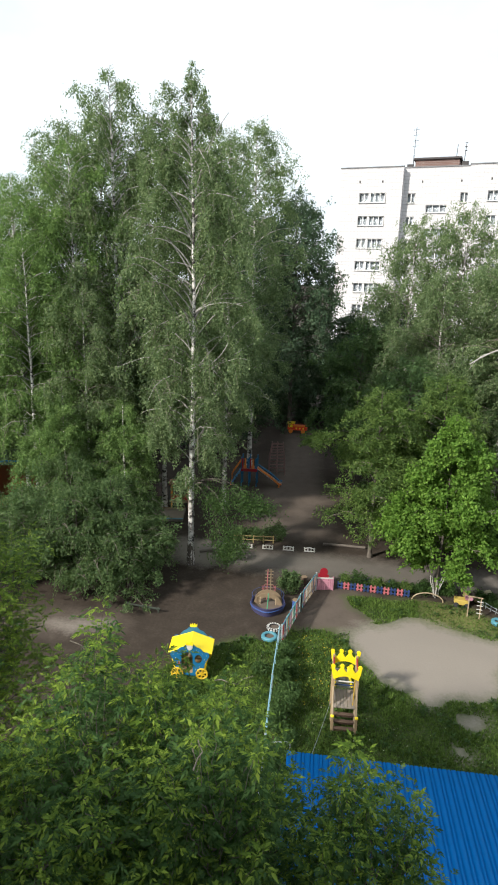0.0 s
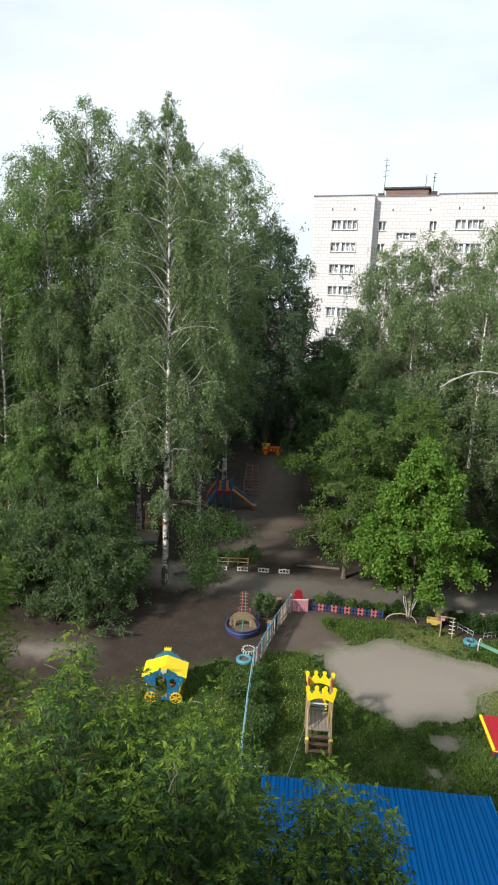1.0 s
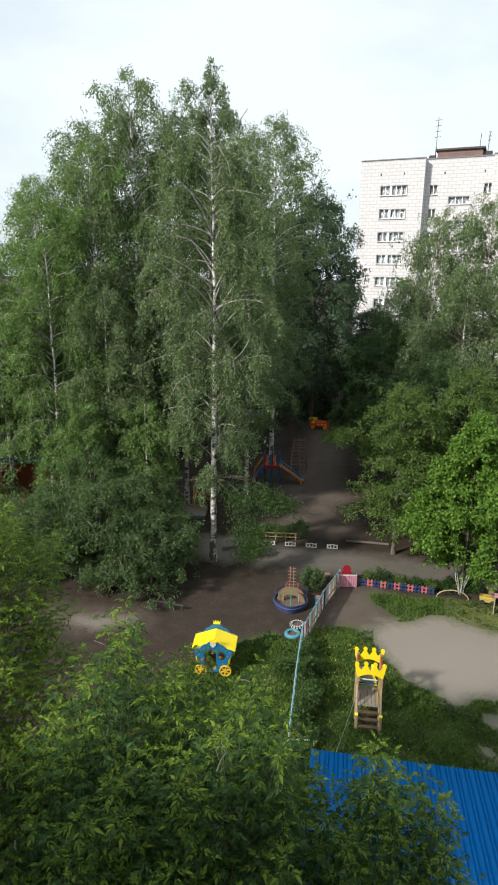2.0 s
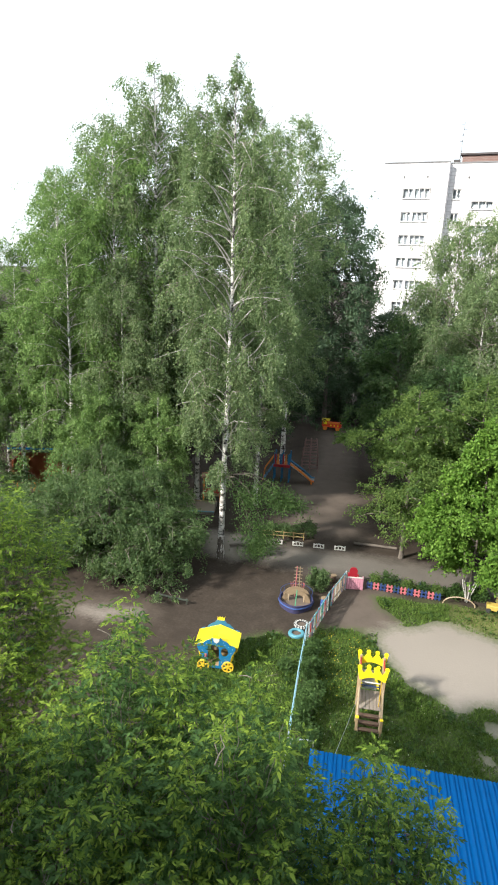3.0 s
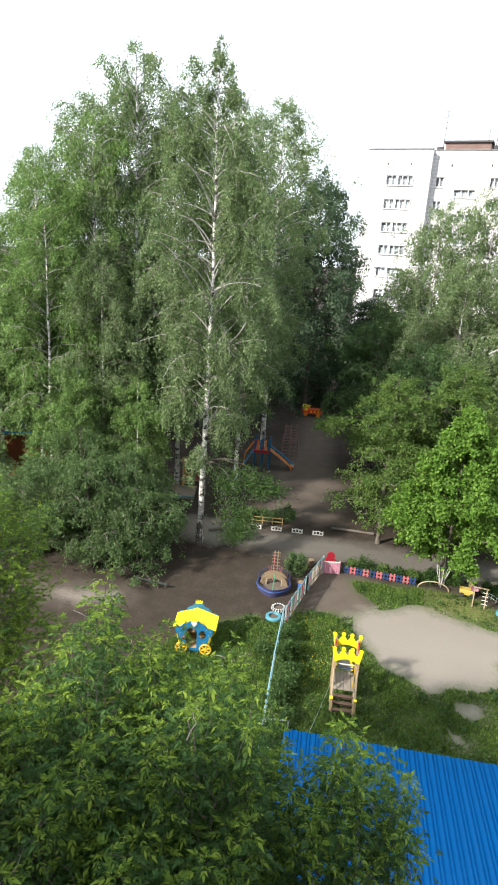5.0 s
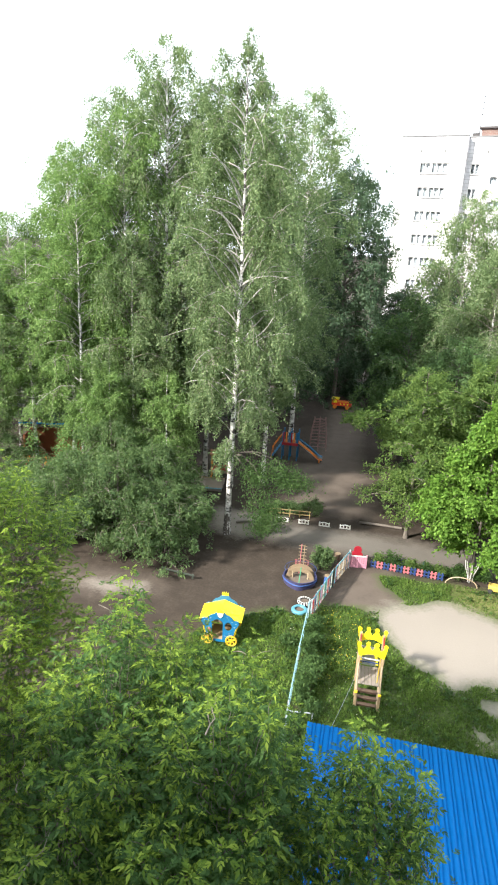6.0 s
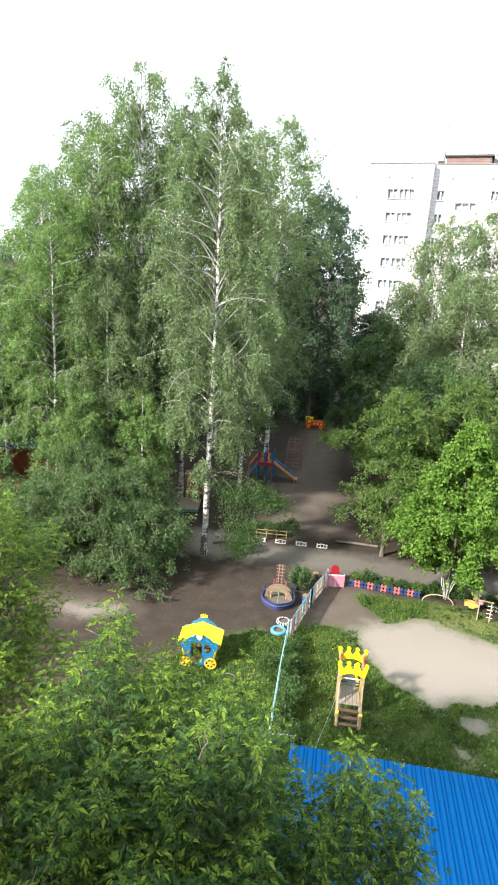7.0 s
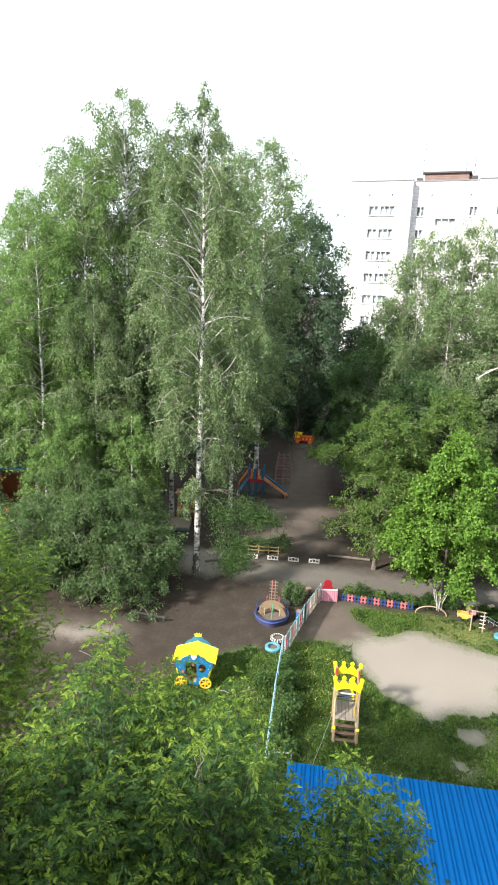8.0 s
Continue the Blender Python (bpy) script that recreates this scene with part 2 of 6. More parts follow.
M_RUBBER = paint("black_rubber", (0.03, 0.03, 0.03), 0.8, 0.4, 6.0)
M_PLANK = wood("varnished_plank", (0.38, 0.275, 0.155))
M_GREYWOOD = wood("weathered_plank", (0.26, 0.22, 0.18))
M_STEEL = paint("slide_steel", (0.55, 0.54, 0.52), 0.35, 0.3, 3.0, 0.8)
M_PETAL = paint("flower_petal", (0.75, 0.72, 0.55), 0.7, 0.4, 3.0)
M_DANDELION = paint("dandelion_petal", (0.75, 0.55, 0.02), 0.7, 0.3, 3.0)


# ---- building blocks ----
def link_mesh(name, verts, faces, material, parent=None, label="", smooth=False):
    """One mesh object from arrays of places and of faces with equal corners."""
    verts, faces = np.asarray(verts, np.float32), np.asarray(faces, np.int32)
    me = bpy.data.meshes.new(name)
    me.vertices.add(len(verts))
    me.vertices.foreach_set("co", verts.ravel())
    k = faces.shape[1]
    me.loops.add(faces.size)
    me.loops.foreach_set("vertex_index", faces.ravel())
    me.polygons.add(len(faces))
    me.polygons.foreach_set("loop_start", np.arange(0, faces.size, k, dtype=np.int32))
    if smooth:
        me.polygons.foreach_set("use_smooth", np.ones(len(faces), bool))
    me.update(calc_edges=True)
    me.materials.append(material)
    ob = new(name, me)
    if parent is not None:
        ob.parent = parent
    if label:
        tagged(ob, label)
    return ob


def part(name, bm, material, parent, label=""):
    me = bpy.data.meshes.new(name)
    bmesh.ops.recalc_face_normals(bm, faces=bm.faces)
    bm.to_mesh(me)
    bm.free()
    me.materials.append(material)
    ob = new(name, me)
    if parent is not None:
        ob.parent = parent
    if label:
        tagged(ob, label)
    return ob


def thing(name, m, label, category, group="", kind=""):
    ob = new(name)
    ob.empty_display_size = 0.2
    ob.matrix_basis = m
    return tagged(ob, label, category, group, kind)


def box(bm, c, s, m=Matrix.Identity(4), bevel=0.0):
    r = bmesh.ops.create_cube(bm, size=1.0, matrix=m @ Matrix.Translation(c) @ Matrix.Diagonal((*s, 1)))
    if bevel:
        edges = {e for v in r["verts"] for e in v.link_edges}
        bmesh.ops.bevel(bm, geom=list(edges), offset=bevel, segments=1, affect="EDGES")
    return bm


def boxes(*rows, bevel=0.006):
    bm = bmesh.new()
    for c, s in rows:
        box(bm, c, s, bevel=bevel)
    return bm


def rod(bm, path, r, sides=8, closed=False, taper=None):
    """A tube along a path of places."""
    path = [Vector(p) for p in path]
    rings, n = [], len(path)
    for k, p in enumerate(path):
        a = path[(k + 1) % n] if (k + 1 < n or closed) else p
        b = path[k - 1] if (k > 0 or closed) else p
        d = (a - b).normalized()
        u = d.orthogonal().normalized() if abs(d.z) > 0.95 else d.cross(Vector((0, 0, 1))).normalized()
        v = d.cross(u)
        rr = r if taper is None else r + (taper - r) * k / (n - 1)
        rings.append([bm.verts.new(p + rr * (math.cos(q) * u + math.sin(q) * v)) for q in (2 * math.pi * j / sides for j in range(sides))])
    for k in range(n if closed else n - 1):
        a, b = rings[k], rings[(k + 1) % n]
        for j in range(sides):
            bm.faces.new((a[j], a[(j + 1) % sides], b[(j + 1) % sides], b[j]))
    if not closed:
        bm.faces.new(rings[0][::-1])
        bm.faces.new(rings[-1])
    return bm


def plate(bm, outline, thick, m=Matrix.Identity(4)):
    """A flat board cut to an outline in the x-z plane, thick along y."""
    front = [bm.verts.new(m @ Vector((x, -thick / 2, z))) for x, z in outline]
    back = [bm.verts.new(m @ Vector((x, thick / 2, z))) for x, z in outline]
    bm.faces.new(front)
    bm.faces.new(back[::-1])
    n = len(outline)
    for k in range(n):
        bm.faces.new((front[k], back[k], back[(k + 1) % n], front[(k + 1) % n]))
    return bm


def circle(cx, cz, r, n=16, a0=0.0, a1=2 * math.pi):
    return [(cx + r * math.cos(a0 + (a1 - a0) * k / n), cz + r * math.sin(a0 + (a1 - a0) * k / n)) for k in range(n if abs(a1 - a0) > 6.28 else n + 1)]


def tyre_mesh(R=0.33, r=0.10, squash=1.0):
    bm = bmesh.new()
    prof = [(-0.75, -1.0), (0.55, -1.0), (1.0, -0.55), (1.0, 0.55), (0.55, 1.0), (-0.75, 1.0), (-1.0, 0.6), (-0.55, 0.3), (-0.55, -0.3), (-1.0, -0.6)]
    n, rings = 24, []
    for k in range(n):
        a = 2 * math.pi * k / n
        rings.append([bm.verts.new(((R + r * p) * math.cos(a), (R + r * p) * math.sin(a), r * squash * (q + 1))) for p, q in prof])
    for k in range(n):
        a, b = rings[k], rings[(k + 1) % n]
        for j in range(len(prof)):
            bm.faces.new((a[j], b[j], b[(j + 1) % len(prof)], a[(j + 1) % len(prof)]))
    return bm


# ---- ground ----
SAND = [(2.29, 24.0), (3.0, 24.9), (3.85, 24.95), (5.0, 25.7), (5.6, 25.75), (6.44, 25.2), (7.6, 24.7), (9.06, 24.3), (10.4, 23.7), (10.0, 23.0), (9.27, 22.5), (8.33, 22.0),
        (7.9, 20.8), (7.2, 20.3), (6.52, 20.25), (5.7, 20.2), (5.35, 19.75), (4.95, 19.7), (4.3, 20.45), (3.44, 20.95), (2.87, 22.0), (2.38, 23.3)]
PATCHES = [[(6.0, 19.4), (6.7, 19.5), (6.8, 18.9), (6.3, 18.7), (5.9, 19.0)], [(5.4, 17.8), (5.7, 17.75), (5.9, 17.5), (5.7, 17.35), (5.5, 17.45)]]
LAWN_RIGHT = [(-0.6, 4), (16, 4), (16, 25.0), (13.2, 26.5), (10.5, 26.2), (9.0, 26.0), (8.2, 27.1), (5.6, 27.5), (2.4, 27.3), (2.6, 26.3), (3.6, 25.2), (2.1, 24.1), (1.3, 24.3), (-0.3, 24.1)]
LAWN_LEFT = [(-0.6, 4), (-0.5, 23.4), (-1.3, 23.0), (-2.2, 23.2), (-3.4, 22.3), (-5.2, 20.5), (-5.6, 17), (-7, 4)]
WALK_WAY = [(-6.4, 32.0), (-2.7, 31.8), (2.1, 31.7), (5.8, 31.3), (10.6, 30.8), (26, 29.6), (26, 27.6), (12.2, 28.4), (10.0, 28.75), (3.1, 29.05), (-0.1, 29.4), (-3.1, 29.5), (-6.0, 30.2)]
TRODDEN = [(-2.2, 33.8), (2.0, 33.8), (2.0, 40), (1.2, 46), (1.4, 64), (-1.6, 64), (-1.6, 48), (-3.0, 42), (-3.2, 37)]
LEFT_SAND = [(-9.6, 22.5), (-7.5, 23.4), (-8.0, 24.2), (-12, 24.0), (-13, 22)]
SHRUB_SAND = [(-9.6, 22.75), (-8.1, 23.2), (-8.3, 23.45), (-10.6, 23.2)]
WORN = [(0.4, 23.6), (2.2, 23.4), (3.9, 24.8), (3.4, 26.0), (3.0, 27.9), (1.2, 27.6), (0.3, 25.4)]
BARE_SAND = [(-7.0, 32.8), (-3.0, 32.4), (-3.2, 30.3), (-5.0, 29.5), (-6.8, 30.2)]
DRY = [(8.2, 22.6), (9.6, 23.2), (12.6, 22.2), (13, 18.8), (10.4, 18.8), (10.2, 20.6), (8.4, 20.8)]
DRY2 = [(5.8, 25.6), (7.6, 25.0), (9.0, 24.9), (9.0, 26.0), (8.2, 27.2), (6.0, 27.4)]


def inside(px, py, poly):
    """How far places lie inside an outline: negative outside."""
    best, odd = np.full(px.shape, 1e9), np.zeros(px.shape, bool)
    for (ax, ay), (bx, by) in zip(poly, poly[1:] + poly[:1]):
        dx, dy = bx - ax, by - ay
        k = np.clip(((px - ax) * dx + (py - ay) * dy) / (dx * dx + dy * dy), 0, 1)
        best = np.minimum(best, np.hypot(px - ax - k * dx, py - ay - k * dy))
        cross = ((ay > py) != (by > py))
        with np.errstate(divide="ignore", invalid="ignore"):
            odd ^= cross & (px < (bx - ax) * (py - ay) / (dy if dy else 1e-9) + ax)
    return np.where(odd, best, -best)


def surface_kind(px, py):
    sand = np.maximum.reduce([inside(px, py, p) for p in [SAND, BARE_SAND, SHRUB_SAND] + PATCHES])
    grass = np.maximum(inside(px, py, LAWN_RIGHT), inside(px, py, LAWN_LEFT))
    return grass, sand


def build_ground():
    xs = np.r_[-900, -400, -200, -100, -60, -40, np.arange(-26, 16.1, 0.28), 20, 30, 50, 90, 200, 400, 900]
    ys = np.r_[-300, -100, -40, -10, np.arange(2, 50, 0.28), np.arange(51, 80, 1.5), 90, 120, 200, 400, 900, 1800]
    gx, gy = np.meshgrid(xs, ys)
    near = (gx > -26) & (gx < 16) & (gy > 2) & (gy < 80)
    gz = np.zeros(gx.shape)
    for idx in np.argwhere(near):
        p = (gx[tuple(idx)], gy[tuple(idx)])
        gz[tuple(idx)] = 0.035 * noise.noise((p[0] * 0.7, p[1] * 0.7, 0)) - 0.02
    v = np.stack([gx.ravel(), gy.ravel(), gz.ravel()], 1)
    ny, nx = gx.shape
    i = (np.arange(ny - 1)[:, None] * nx + np.arange(nx - 1)).ravel()
    ob = link_mesh("ground", v, np.stack([i, i + 1, i + 1 + nx, i + nx], 1), M_GROUND, smooth=True)
    px, py = v[:, 0].astype(float), v[:, 1].astype(float)
    grass, sand = surface_kind(px, py)
    fields = {"grass": grass, "sand": sand, "path": inside(px, py, WALK_WAY), "trodden": np.maximum.reduce([inside(px, py, p) for p in (TRODDEN, LEFT_SAND, WORN)]),
              "dry": np.maximum(inside(px, py, DRY), inside(px, py, DRY2))}
    for key, f in fields.items():
        at = ob.data.attributes.new(key, "FLOAT", "POINT")
        at.data.foreach_set("value", np.clip(f / 1.6 + 0.5, 0, 1).astype(np.float32))
    tagged(ob, "bare dark earth with worn grass, pale sand and an asphalt path", "ground", kind="structure")


build_ground()


# ---- trees ----
def tubes(paths, radii, sides):
    """Tapered tubes along many paths (n, k, 3) as arrays."""
    paths, radii = np.asarray(paths, float), np.asarray(radii, float)
    n, k, _ = paths.shape
    d = np.gradient(paths, axis=1)
    d /= np.linalg.norm(d, axis=2, keepdims=True) + 1e-9
    ref = np.where(np.abs(d[..., 2:3]) > 0.9, np.array([1.0, 0, 0]), np.array([0, 0, 1.0]))
    u = np.cross(d, ref)
    u /= np.linalg.norm(u, axis=2, keepdims=True) + 1e-9
    w = np.cross(d, u)
    q = 2 * np.pi * np.arange(sides) / sides
    v = paths[:, :, None] + radii[:, :, None, None] * (np.cos(q)[:, None] * u[:, :, None] + np.sin(q)[:, None] * w[:, :, None])
    i = np.arange(n * k * sides).reshape(n, k, sides)
    a, b = i[:, :-1], i[:, 1:]
    f = np.stack([a, np.roll(a, -1, 2), np.roll(b, -1, 2), b], -1).reshape(-1, 4)
    return v.reshape(-1, 3), f


def leaf_quads(rng, c, way, length, width, up=0.0):
    """One small folded blade at each place c, pointing along way."""
    n = len(c)
    way = way / (np.linalg.norm(way, axis=1, keepdims=True) + 1e-9)
    r = rng.normal(size=(n, 3)) + (0, 0, up)
    side = np.cross(way, r)
    side /= np.linalg.norm(side, axis=1, keepdims=True) + 1e-9
    ln = (length * rng.uniform(0.65, 1.3, n))[:, None]
    wd = (width * rng.uniform(0.7, 1.25, n))[:, None]
    nrm = np.cross(side, way)
    v = np.stack([c - way * ln * 0.5, c + side * wd * 0.5 - way * ln * 0.08 + nrm * wd * 0.15, c + way * ln * 0.5, c - side * wd * 0.5 - way * ln * 0.08 + nrm * wd * 0.15], 1)
    return v.reshape(-1, 3), np.arange(4 * n).reshape(n, 4)


def profile_birch(f):
    return np.interp(f, [0, 0.15, 0.35, 0.6, 0.8, 0.93, 1.0], [0.72, 0.95, 1.0, 0.96, 0.84, 0.58, 0.22])


def profile_spire(f):
    return np.interp(f, [0, 0.15, 0.35, 0.6, 0.8, 0.93, 1.0], [0.75, 0.95, 1.0, 0.92, 0.66, 0.29, 0.05])


def profile_round(f):
    return np.interp(f, [0, 0.15, 0.4, 0.65, 0.85, 1.0], [0.72, 0.95, 1.0, 0.85, 0.55, 0.18])


def profile_cone(f):
    return np.interp(f, [0, 0.12, 0.4, 0.7, 1.0], [0.85, 1.0, 0.82, 0.52, 0.10])


def tree(name, seed, height, spread, bare, limbs, leaves, size, profile, rise, droop, hang, mats, label, trunk_r, clump=0.16, lean=0.03, subs=7, simple=False, facing=None, tuft=0.5):
    """A tree at the origin: trunk, limbs and a crown of many single leaves that follow the twigs."""
    rng = np.random.default_rng(seed)
    root = thing(name, Matrix.Identity(4), label, "tree")
    k = 16
    s = np.linspace(0, 1, k)
    wob = np.cumsum(rng.normal(0, lean * height / k * 0.6, (k, 2)), 0) * np.minimum(1, s * 4)[:, None]
    trunk = np.concatenate([wob, (s * height * 0.97)[:, None]], 1)
    tr = trunk_r * (1 - s) ** 0.85 + 0.012
    tr[0] *= 1.35
    v, f = tubes([trunk], [tr], 9)
    link_mesh("trunk", v, f, mats[0], root, smooth=True)
    # limbs, then side limbs
    fr = ((np.arange(limbs) + rng.uniform(0, 1, limbs)) / limbs) ** 0.8
    az = np.cumsum(np.full(limbs, 2.4)) + rng.normal(0, 0.35, limbs)
    if facing is not None:
        # few limbs stand before the trunk on its open side
        off = (az - radians(facing) + np.pi) % (2 * np.pi) - np.pi
        open_side = (np.abs(off) < 0.8) & (fr > 0.42) & (fr < 0.93)
        az = np.where(open_side, az + np.sign(off) * (rng.uniform(0.6, 1.4, limbs) - np.abs(off)), az)
    ln = spread * profile(fr) * rng.uniform(0.62, 1.12, limbs)
    h0 = bare + (height * 0.97 - bare) * fr
    st = np.stack([np.interp(h0 / (height * 0.97), s, trunk[:, j]) for j in range(3)], 1)
    m = 6 if simple else 7
    q = np.linspace(0, 1, m)
    rs = np.tan(np.radians(np.clip(rise * rng.uniform(0.6, 1.25, limbs) + 12 * fr, 0, 60)))
    rs *= np.interp(fr, [0, 0.8, 1.0], [1.0, 1.0, 0.75])
    out = np.stack([np.cos(az), np.sin(az)], 1)
    pth = np.zeros((limbs, m, 3))
    pth[:, :, :2] = st[:, None, :2] + out[:, None] * (ln[:, None] * q)[..., None]
    pth[:, :, 2] = st[:, 2:3] + ln[:, None] * (rs[:, None] * q - droop * rng.uniform(0.6, 1.3, limbs)[:, None] * q ** 2)
    pth += np.cumsum(rng.normal(0, 0.035, pth.shape) * ln[:, None, None], 1) * q[None, :, None]
    rad = (0.012 + 0.013 * ln)[:, None] * (1 - 0.85 * q) * min(1.0, trunk_r * 5)
    # side limbs
    pick = np.repeat(np.arange(limbs), subs)
    at = rng.uniform(0.22, 0.95, len(pick))
    base = np.stack([[np.interp(a, q, pth[p, :, j]) for j in range(3)] for p, a in zip(pick, at)])
    turn = az[pick] + rng.choice([-1, 1], len(pick)) * rng.uniform(0.4, 1.3, len(pick))
    sl = ln[pick] * rng.uniform(0.22, 0.5, len(pick)) * (1.15 - at * 0.5)
    q2 = np.linspace(0, 1, 5)
    sub = np.zeros((len(pick), 5, 3))
    sub[:, :, :2] = base[:, None, :2] + np.stack([np.cos(turn), np.sin(turn)], 1)[:, None] * (sl[:, None] * q2)[..., None]
    sub[:, :, 2] = base[:, 2:3] + sl[:, None] * (rng.uniform(-0.1, 0.7, len(pick))[:, None] * q2 - (droop * 1.3 + 0.2) * q2 ** 2)
    weight = np.exp(rng.normal(0, tuft * 0.5, limbs) * (1 - 0.8 * fr))
    v1, f1 = tubes(pth, rad, 4 if simple else 5)
    shown = np.argsort(-sl)[:len(sl) // 4] if simple else np.arange(len(sl))
    v2, f2 = tubes(sub[shown], (0.006 + 0.010 * sl[shown])[:, None] * (1 - 0.8 * q2), 3)
    tagged(link_mesh("branchwork", v1, f1, mats[1], root, smooth=True), kind="stuff")
    tagged(link_mesh("twigwork", v2, f2, M_TWIG, root, smooth=True), kind="stuff")
    # leaves on short twigs, which hang or stand out from the limbs
    per = 14
    twigs = leaves // per
    wl_ = np.r_[ln * 0.5 * weight, sl * 1.8 * weight[pick] * np.exp(rng.normal(0, tuft, len(pick)) * (1 - 0.7 * fr[pick]))]
    own = rng.choice(len(wl_), twigs, p=wl_ / wl_.sum())
    along = rng.beta(1.6, 1.0, twigs)
    # twigs gather in separate tassels along each limb
    along = np.where(rng.uniform(0, 1, twigs) < tuft, np.clip(np.round(along * 3) / 3 + rng.normal(0, 0.045, twigs), 0.08, 1), along)
    c, way, scale = np.zeros((twigs, 3)), np.zeros((twigs, 3)), np.r_[ln, ln[pick]][own] / spread
    main = own < limbs
    for sel, paths, qq, first in ((main, pth, q, 0), (~main, sub, q2, limbs)):
        o, a = own[sel] - first, np.clip(along[sel], 0.15, 1)
        t = a * (len(qq) - 1)
        i0 = np.minimum(t.astype(int), len(qq) - 2)
        p0, p1 = paths[o, i0], paths[o, i0 + 1]
        c[sel], way[sel] = p0 + (p1 - p0) * (t - i0)[:, None], p1 - p0
    way = way / (np.linalg.norm(way, axis=1, keepdims=True) + 1e-9)
    grow = way * (1 - min(hang, 0.8)) + rng.normal(0, 0.35, way.shape) + np.array([0, 0, -hang])
    grow /= np.linalg.norm(grow, axis=1, keepdims=True) + 1e-9
    tl = (0.25 + 0.55 * hang) * rng.uniform(0.4, 1.3, twigs) * (0.35 + 0.65 * np.clip(scale, 0, 1.1))
    c += rng.normal(0, clump, c.shape) * (0.3 + 0.7 * scale)[:, None]
    u = np.tile(np.linspace(0, 1, per), twigs) + rng.normal(0, 0.05, twigs * per)
    n = twigs * per
    c = np.repeat(c, per, 0) + np.repeat(grow * tl[:, None], per, 0) * u[:, None] + rng.normal(0, size * 0.55, (n, 3))
    c[:, 2] = np.maximum(c[:, 2], 0.25)
    way = np.repeat(grow, per, 0) + rng.normal(0, 0.7, (n, 3))
    small = np.repeat(np.interp(np.r_[fr, fr[pick]][own], [0, 0.75, 1], [1, 1, 0.7]), per)
    v, f = leaf_quads(rng, c, way, size * small, size * 0.72 * small, 0.5)
    if simple:
        v, f = v.reshape(-1, 4, 3)[:, :3].reshape(-1, 3), np.arange(3 * n).reshape(n, 3)
    link_mesh("crown", v, f, mats[2], root)
    return root


def place(ob, x, y, turn=0.0, sx=1.0, sz=1.0, z=0.0):
    return Matrix.Translation((x, y, z)) @ Matrix.Rotation(radians(turn), 4, "Z") @ Matrix.Diagonal((sx, sx, sz, 1))


SAPLING = (M_BIRCH_BARK, M_TWIG, M_SAPLING_SUNLIT_LEAF)
PALE_BIRCH = (M_BIRCH_BARK, M_PALELIMB, M_BIRCH_LEAF)
big_birch = tree("birch_tree", 11, 24.3, 3.1, 4.6, 112, 110000, 0.098, profile_spire, 46, 0.95, 0.85, PALE_BIRCH, "tall birch with white peeling bark and drooping green twigs", 0.155, 0.10, facing=-99, tuft=0.6)
big_birch.matrix_basis = place(None, -5.65, 29.6, 0)
birch_b = tree("birch_tree", 5, 24.8, 2.8, 4.5, 100, 40000, 0.182, profile_birch, 48, 0.85, 0.8, PALE_BIRCH, "tall slender birch in a dense group of birches", 0.15, 0.12, simple=True, facing=-72, tuft=0.65)
birch_b.matrix_basis = place(None, -11.3, 36.2, 0, 1.06, 1.055)
birch_c = tree("birch_tree", 9, 18.6, 3.2, 3.4, 86, 42000, 0.185, profile_birch, 42, 0.9, 0.95, (M_BIRCH_BARK, M_TWIG, M_BIRCH_LEAF), "birch with long weeping twigs and pale trunk", 0.13, 0.14, simple=True, tuft=0.65)
birch_c.matrix_basis = place(None, 10.6, 45.6, 0, 1.0, 1.09)
for x, y, turn, sx, sz in ((-8.9, 37.4, 120, 0.95, 0.95), (-4.2, 46.5, 300, 1.12, 1.00), (-15.6, 39.5, 40, 1.1, 0.93), (-12.9, 38.8, 330, 0.95, 0.96), (-6.9, 36.2, 250, 0.9, 0.88), (-5.0, 37.6, 60, 0.9, 0.90)):
    copy_thing(birch_b, place(None, x, y, turn, sx, sz))
for x, y, turn, sx, sz in ((7.1, 45.2, 70, 0.95, 0.95), (14.2, 45.0, 140, 1.1, 1.03), (-22.8, 33.6, 260, 1.1, 0.72), (12.2, 38.6, 330, 1.1, 0.84), (16.0, 36.8, 100, 1.1, 0.88), (8.6, 41.0, 30, 1.0, 0.78), (-12.2, 33.0, 10, 0.8, 0.70),
                        (15.0, 32.6, 70, 0.9, 0.76)):
    copy_thing(birch_c, place(None, x, y, turn, sx, sz))
# lit copies: leaf colour brightened to stand for sun on the left birches
lit_birch = tree("birch_tree", 6, 23.4, 2.8, 4.5, 96, 40000, 0.182, profile_birch, 48, 0.85, 0.8, (M_BIRCH_BARK, M_PALELIMB, M_SAPLING_SUNLIT_LEAF), "tall birch beside its group, light green leaf colour brightened as if sunlit", 0.15, 0.12, simple=True, facing=-65, tuft=0.65)
lit_birch.matrix_basis = place(None, -13.5, 35.0, 0, 1.0, 0.95)
for x, y, turn, sx, sz in ((-18.2, 38.2, 55, 0.95, 0.94), (-17.2, 35.4, 300, 1.0, 0.90), (-21.4, 36.2, 30, 0.95, 0.74)):
    copy_thing(lit_birch, place(None, x, y, turn, sx, sz))
birch_d = tree("birch_tree", 15, 17.2, 3.0, 4.4, 70, 36000, 0.165, profile_round, 40, 0.75, 0.65, (M_BIRCH_BARK, M_PALELIMB, M_SAPLING_SUNLIT_LEAF), "birch at the edge of the birch group, leaf colour brightened as if sunlit", 0.12, 0.13, simple=True, facing=-70, tuft=0.7)
birch_d.matrix_basis = place(None, -15.4, 33.0, 0)
copy_thing(birch_d, place(None, -19.2, 34.2, 140, 1.0, 0.86))
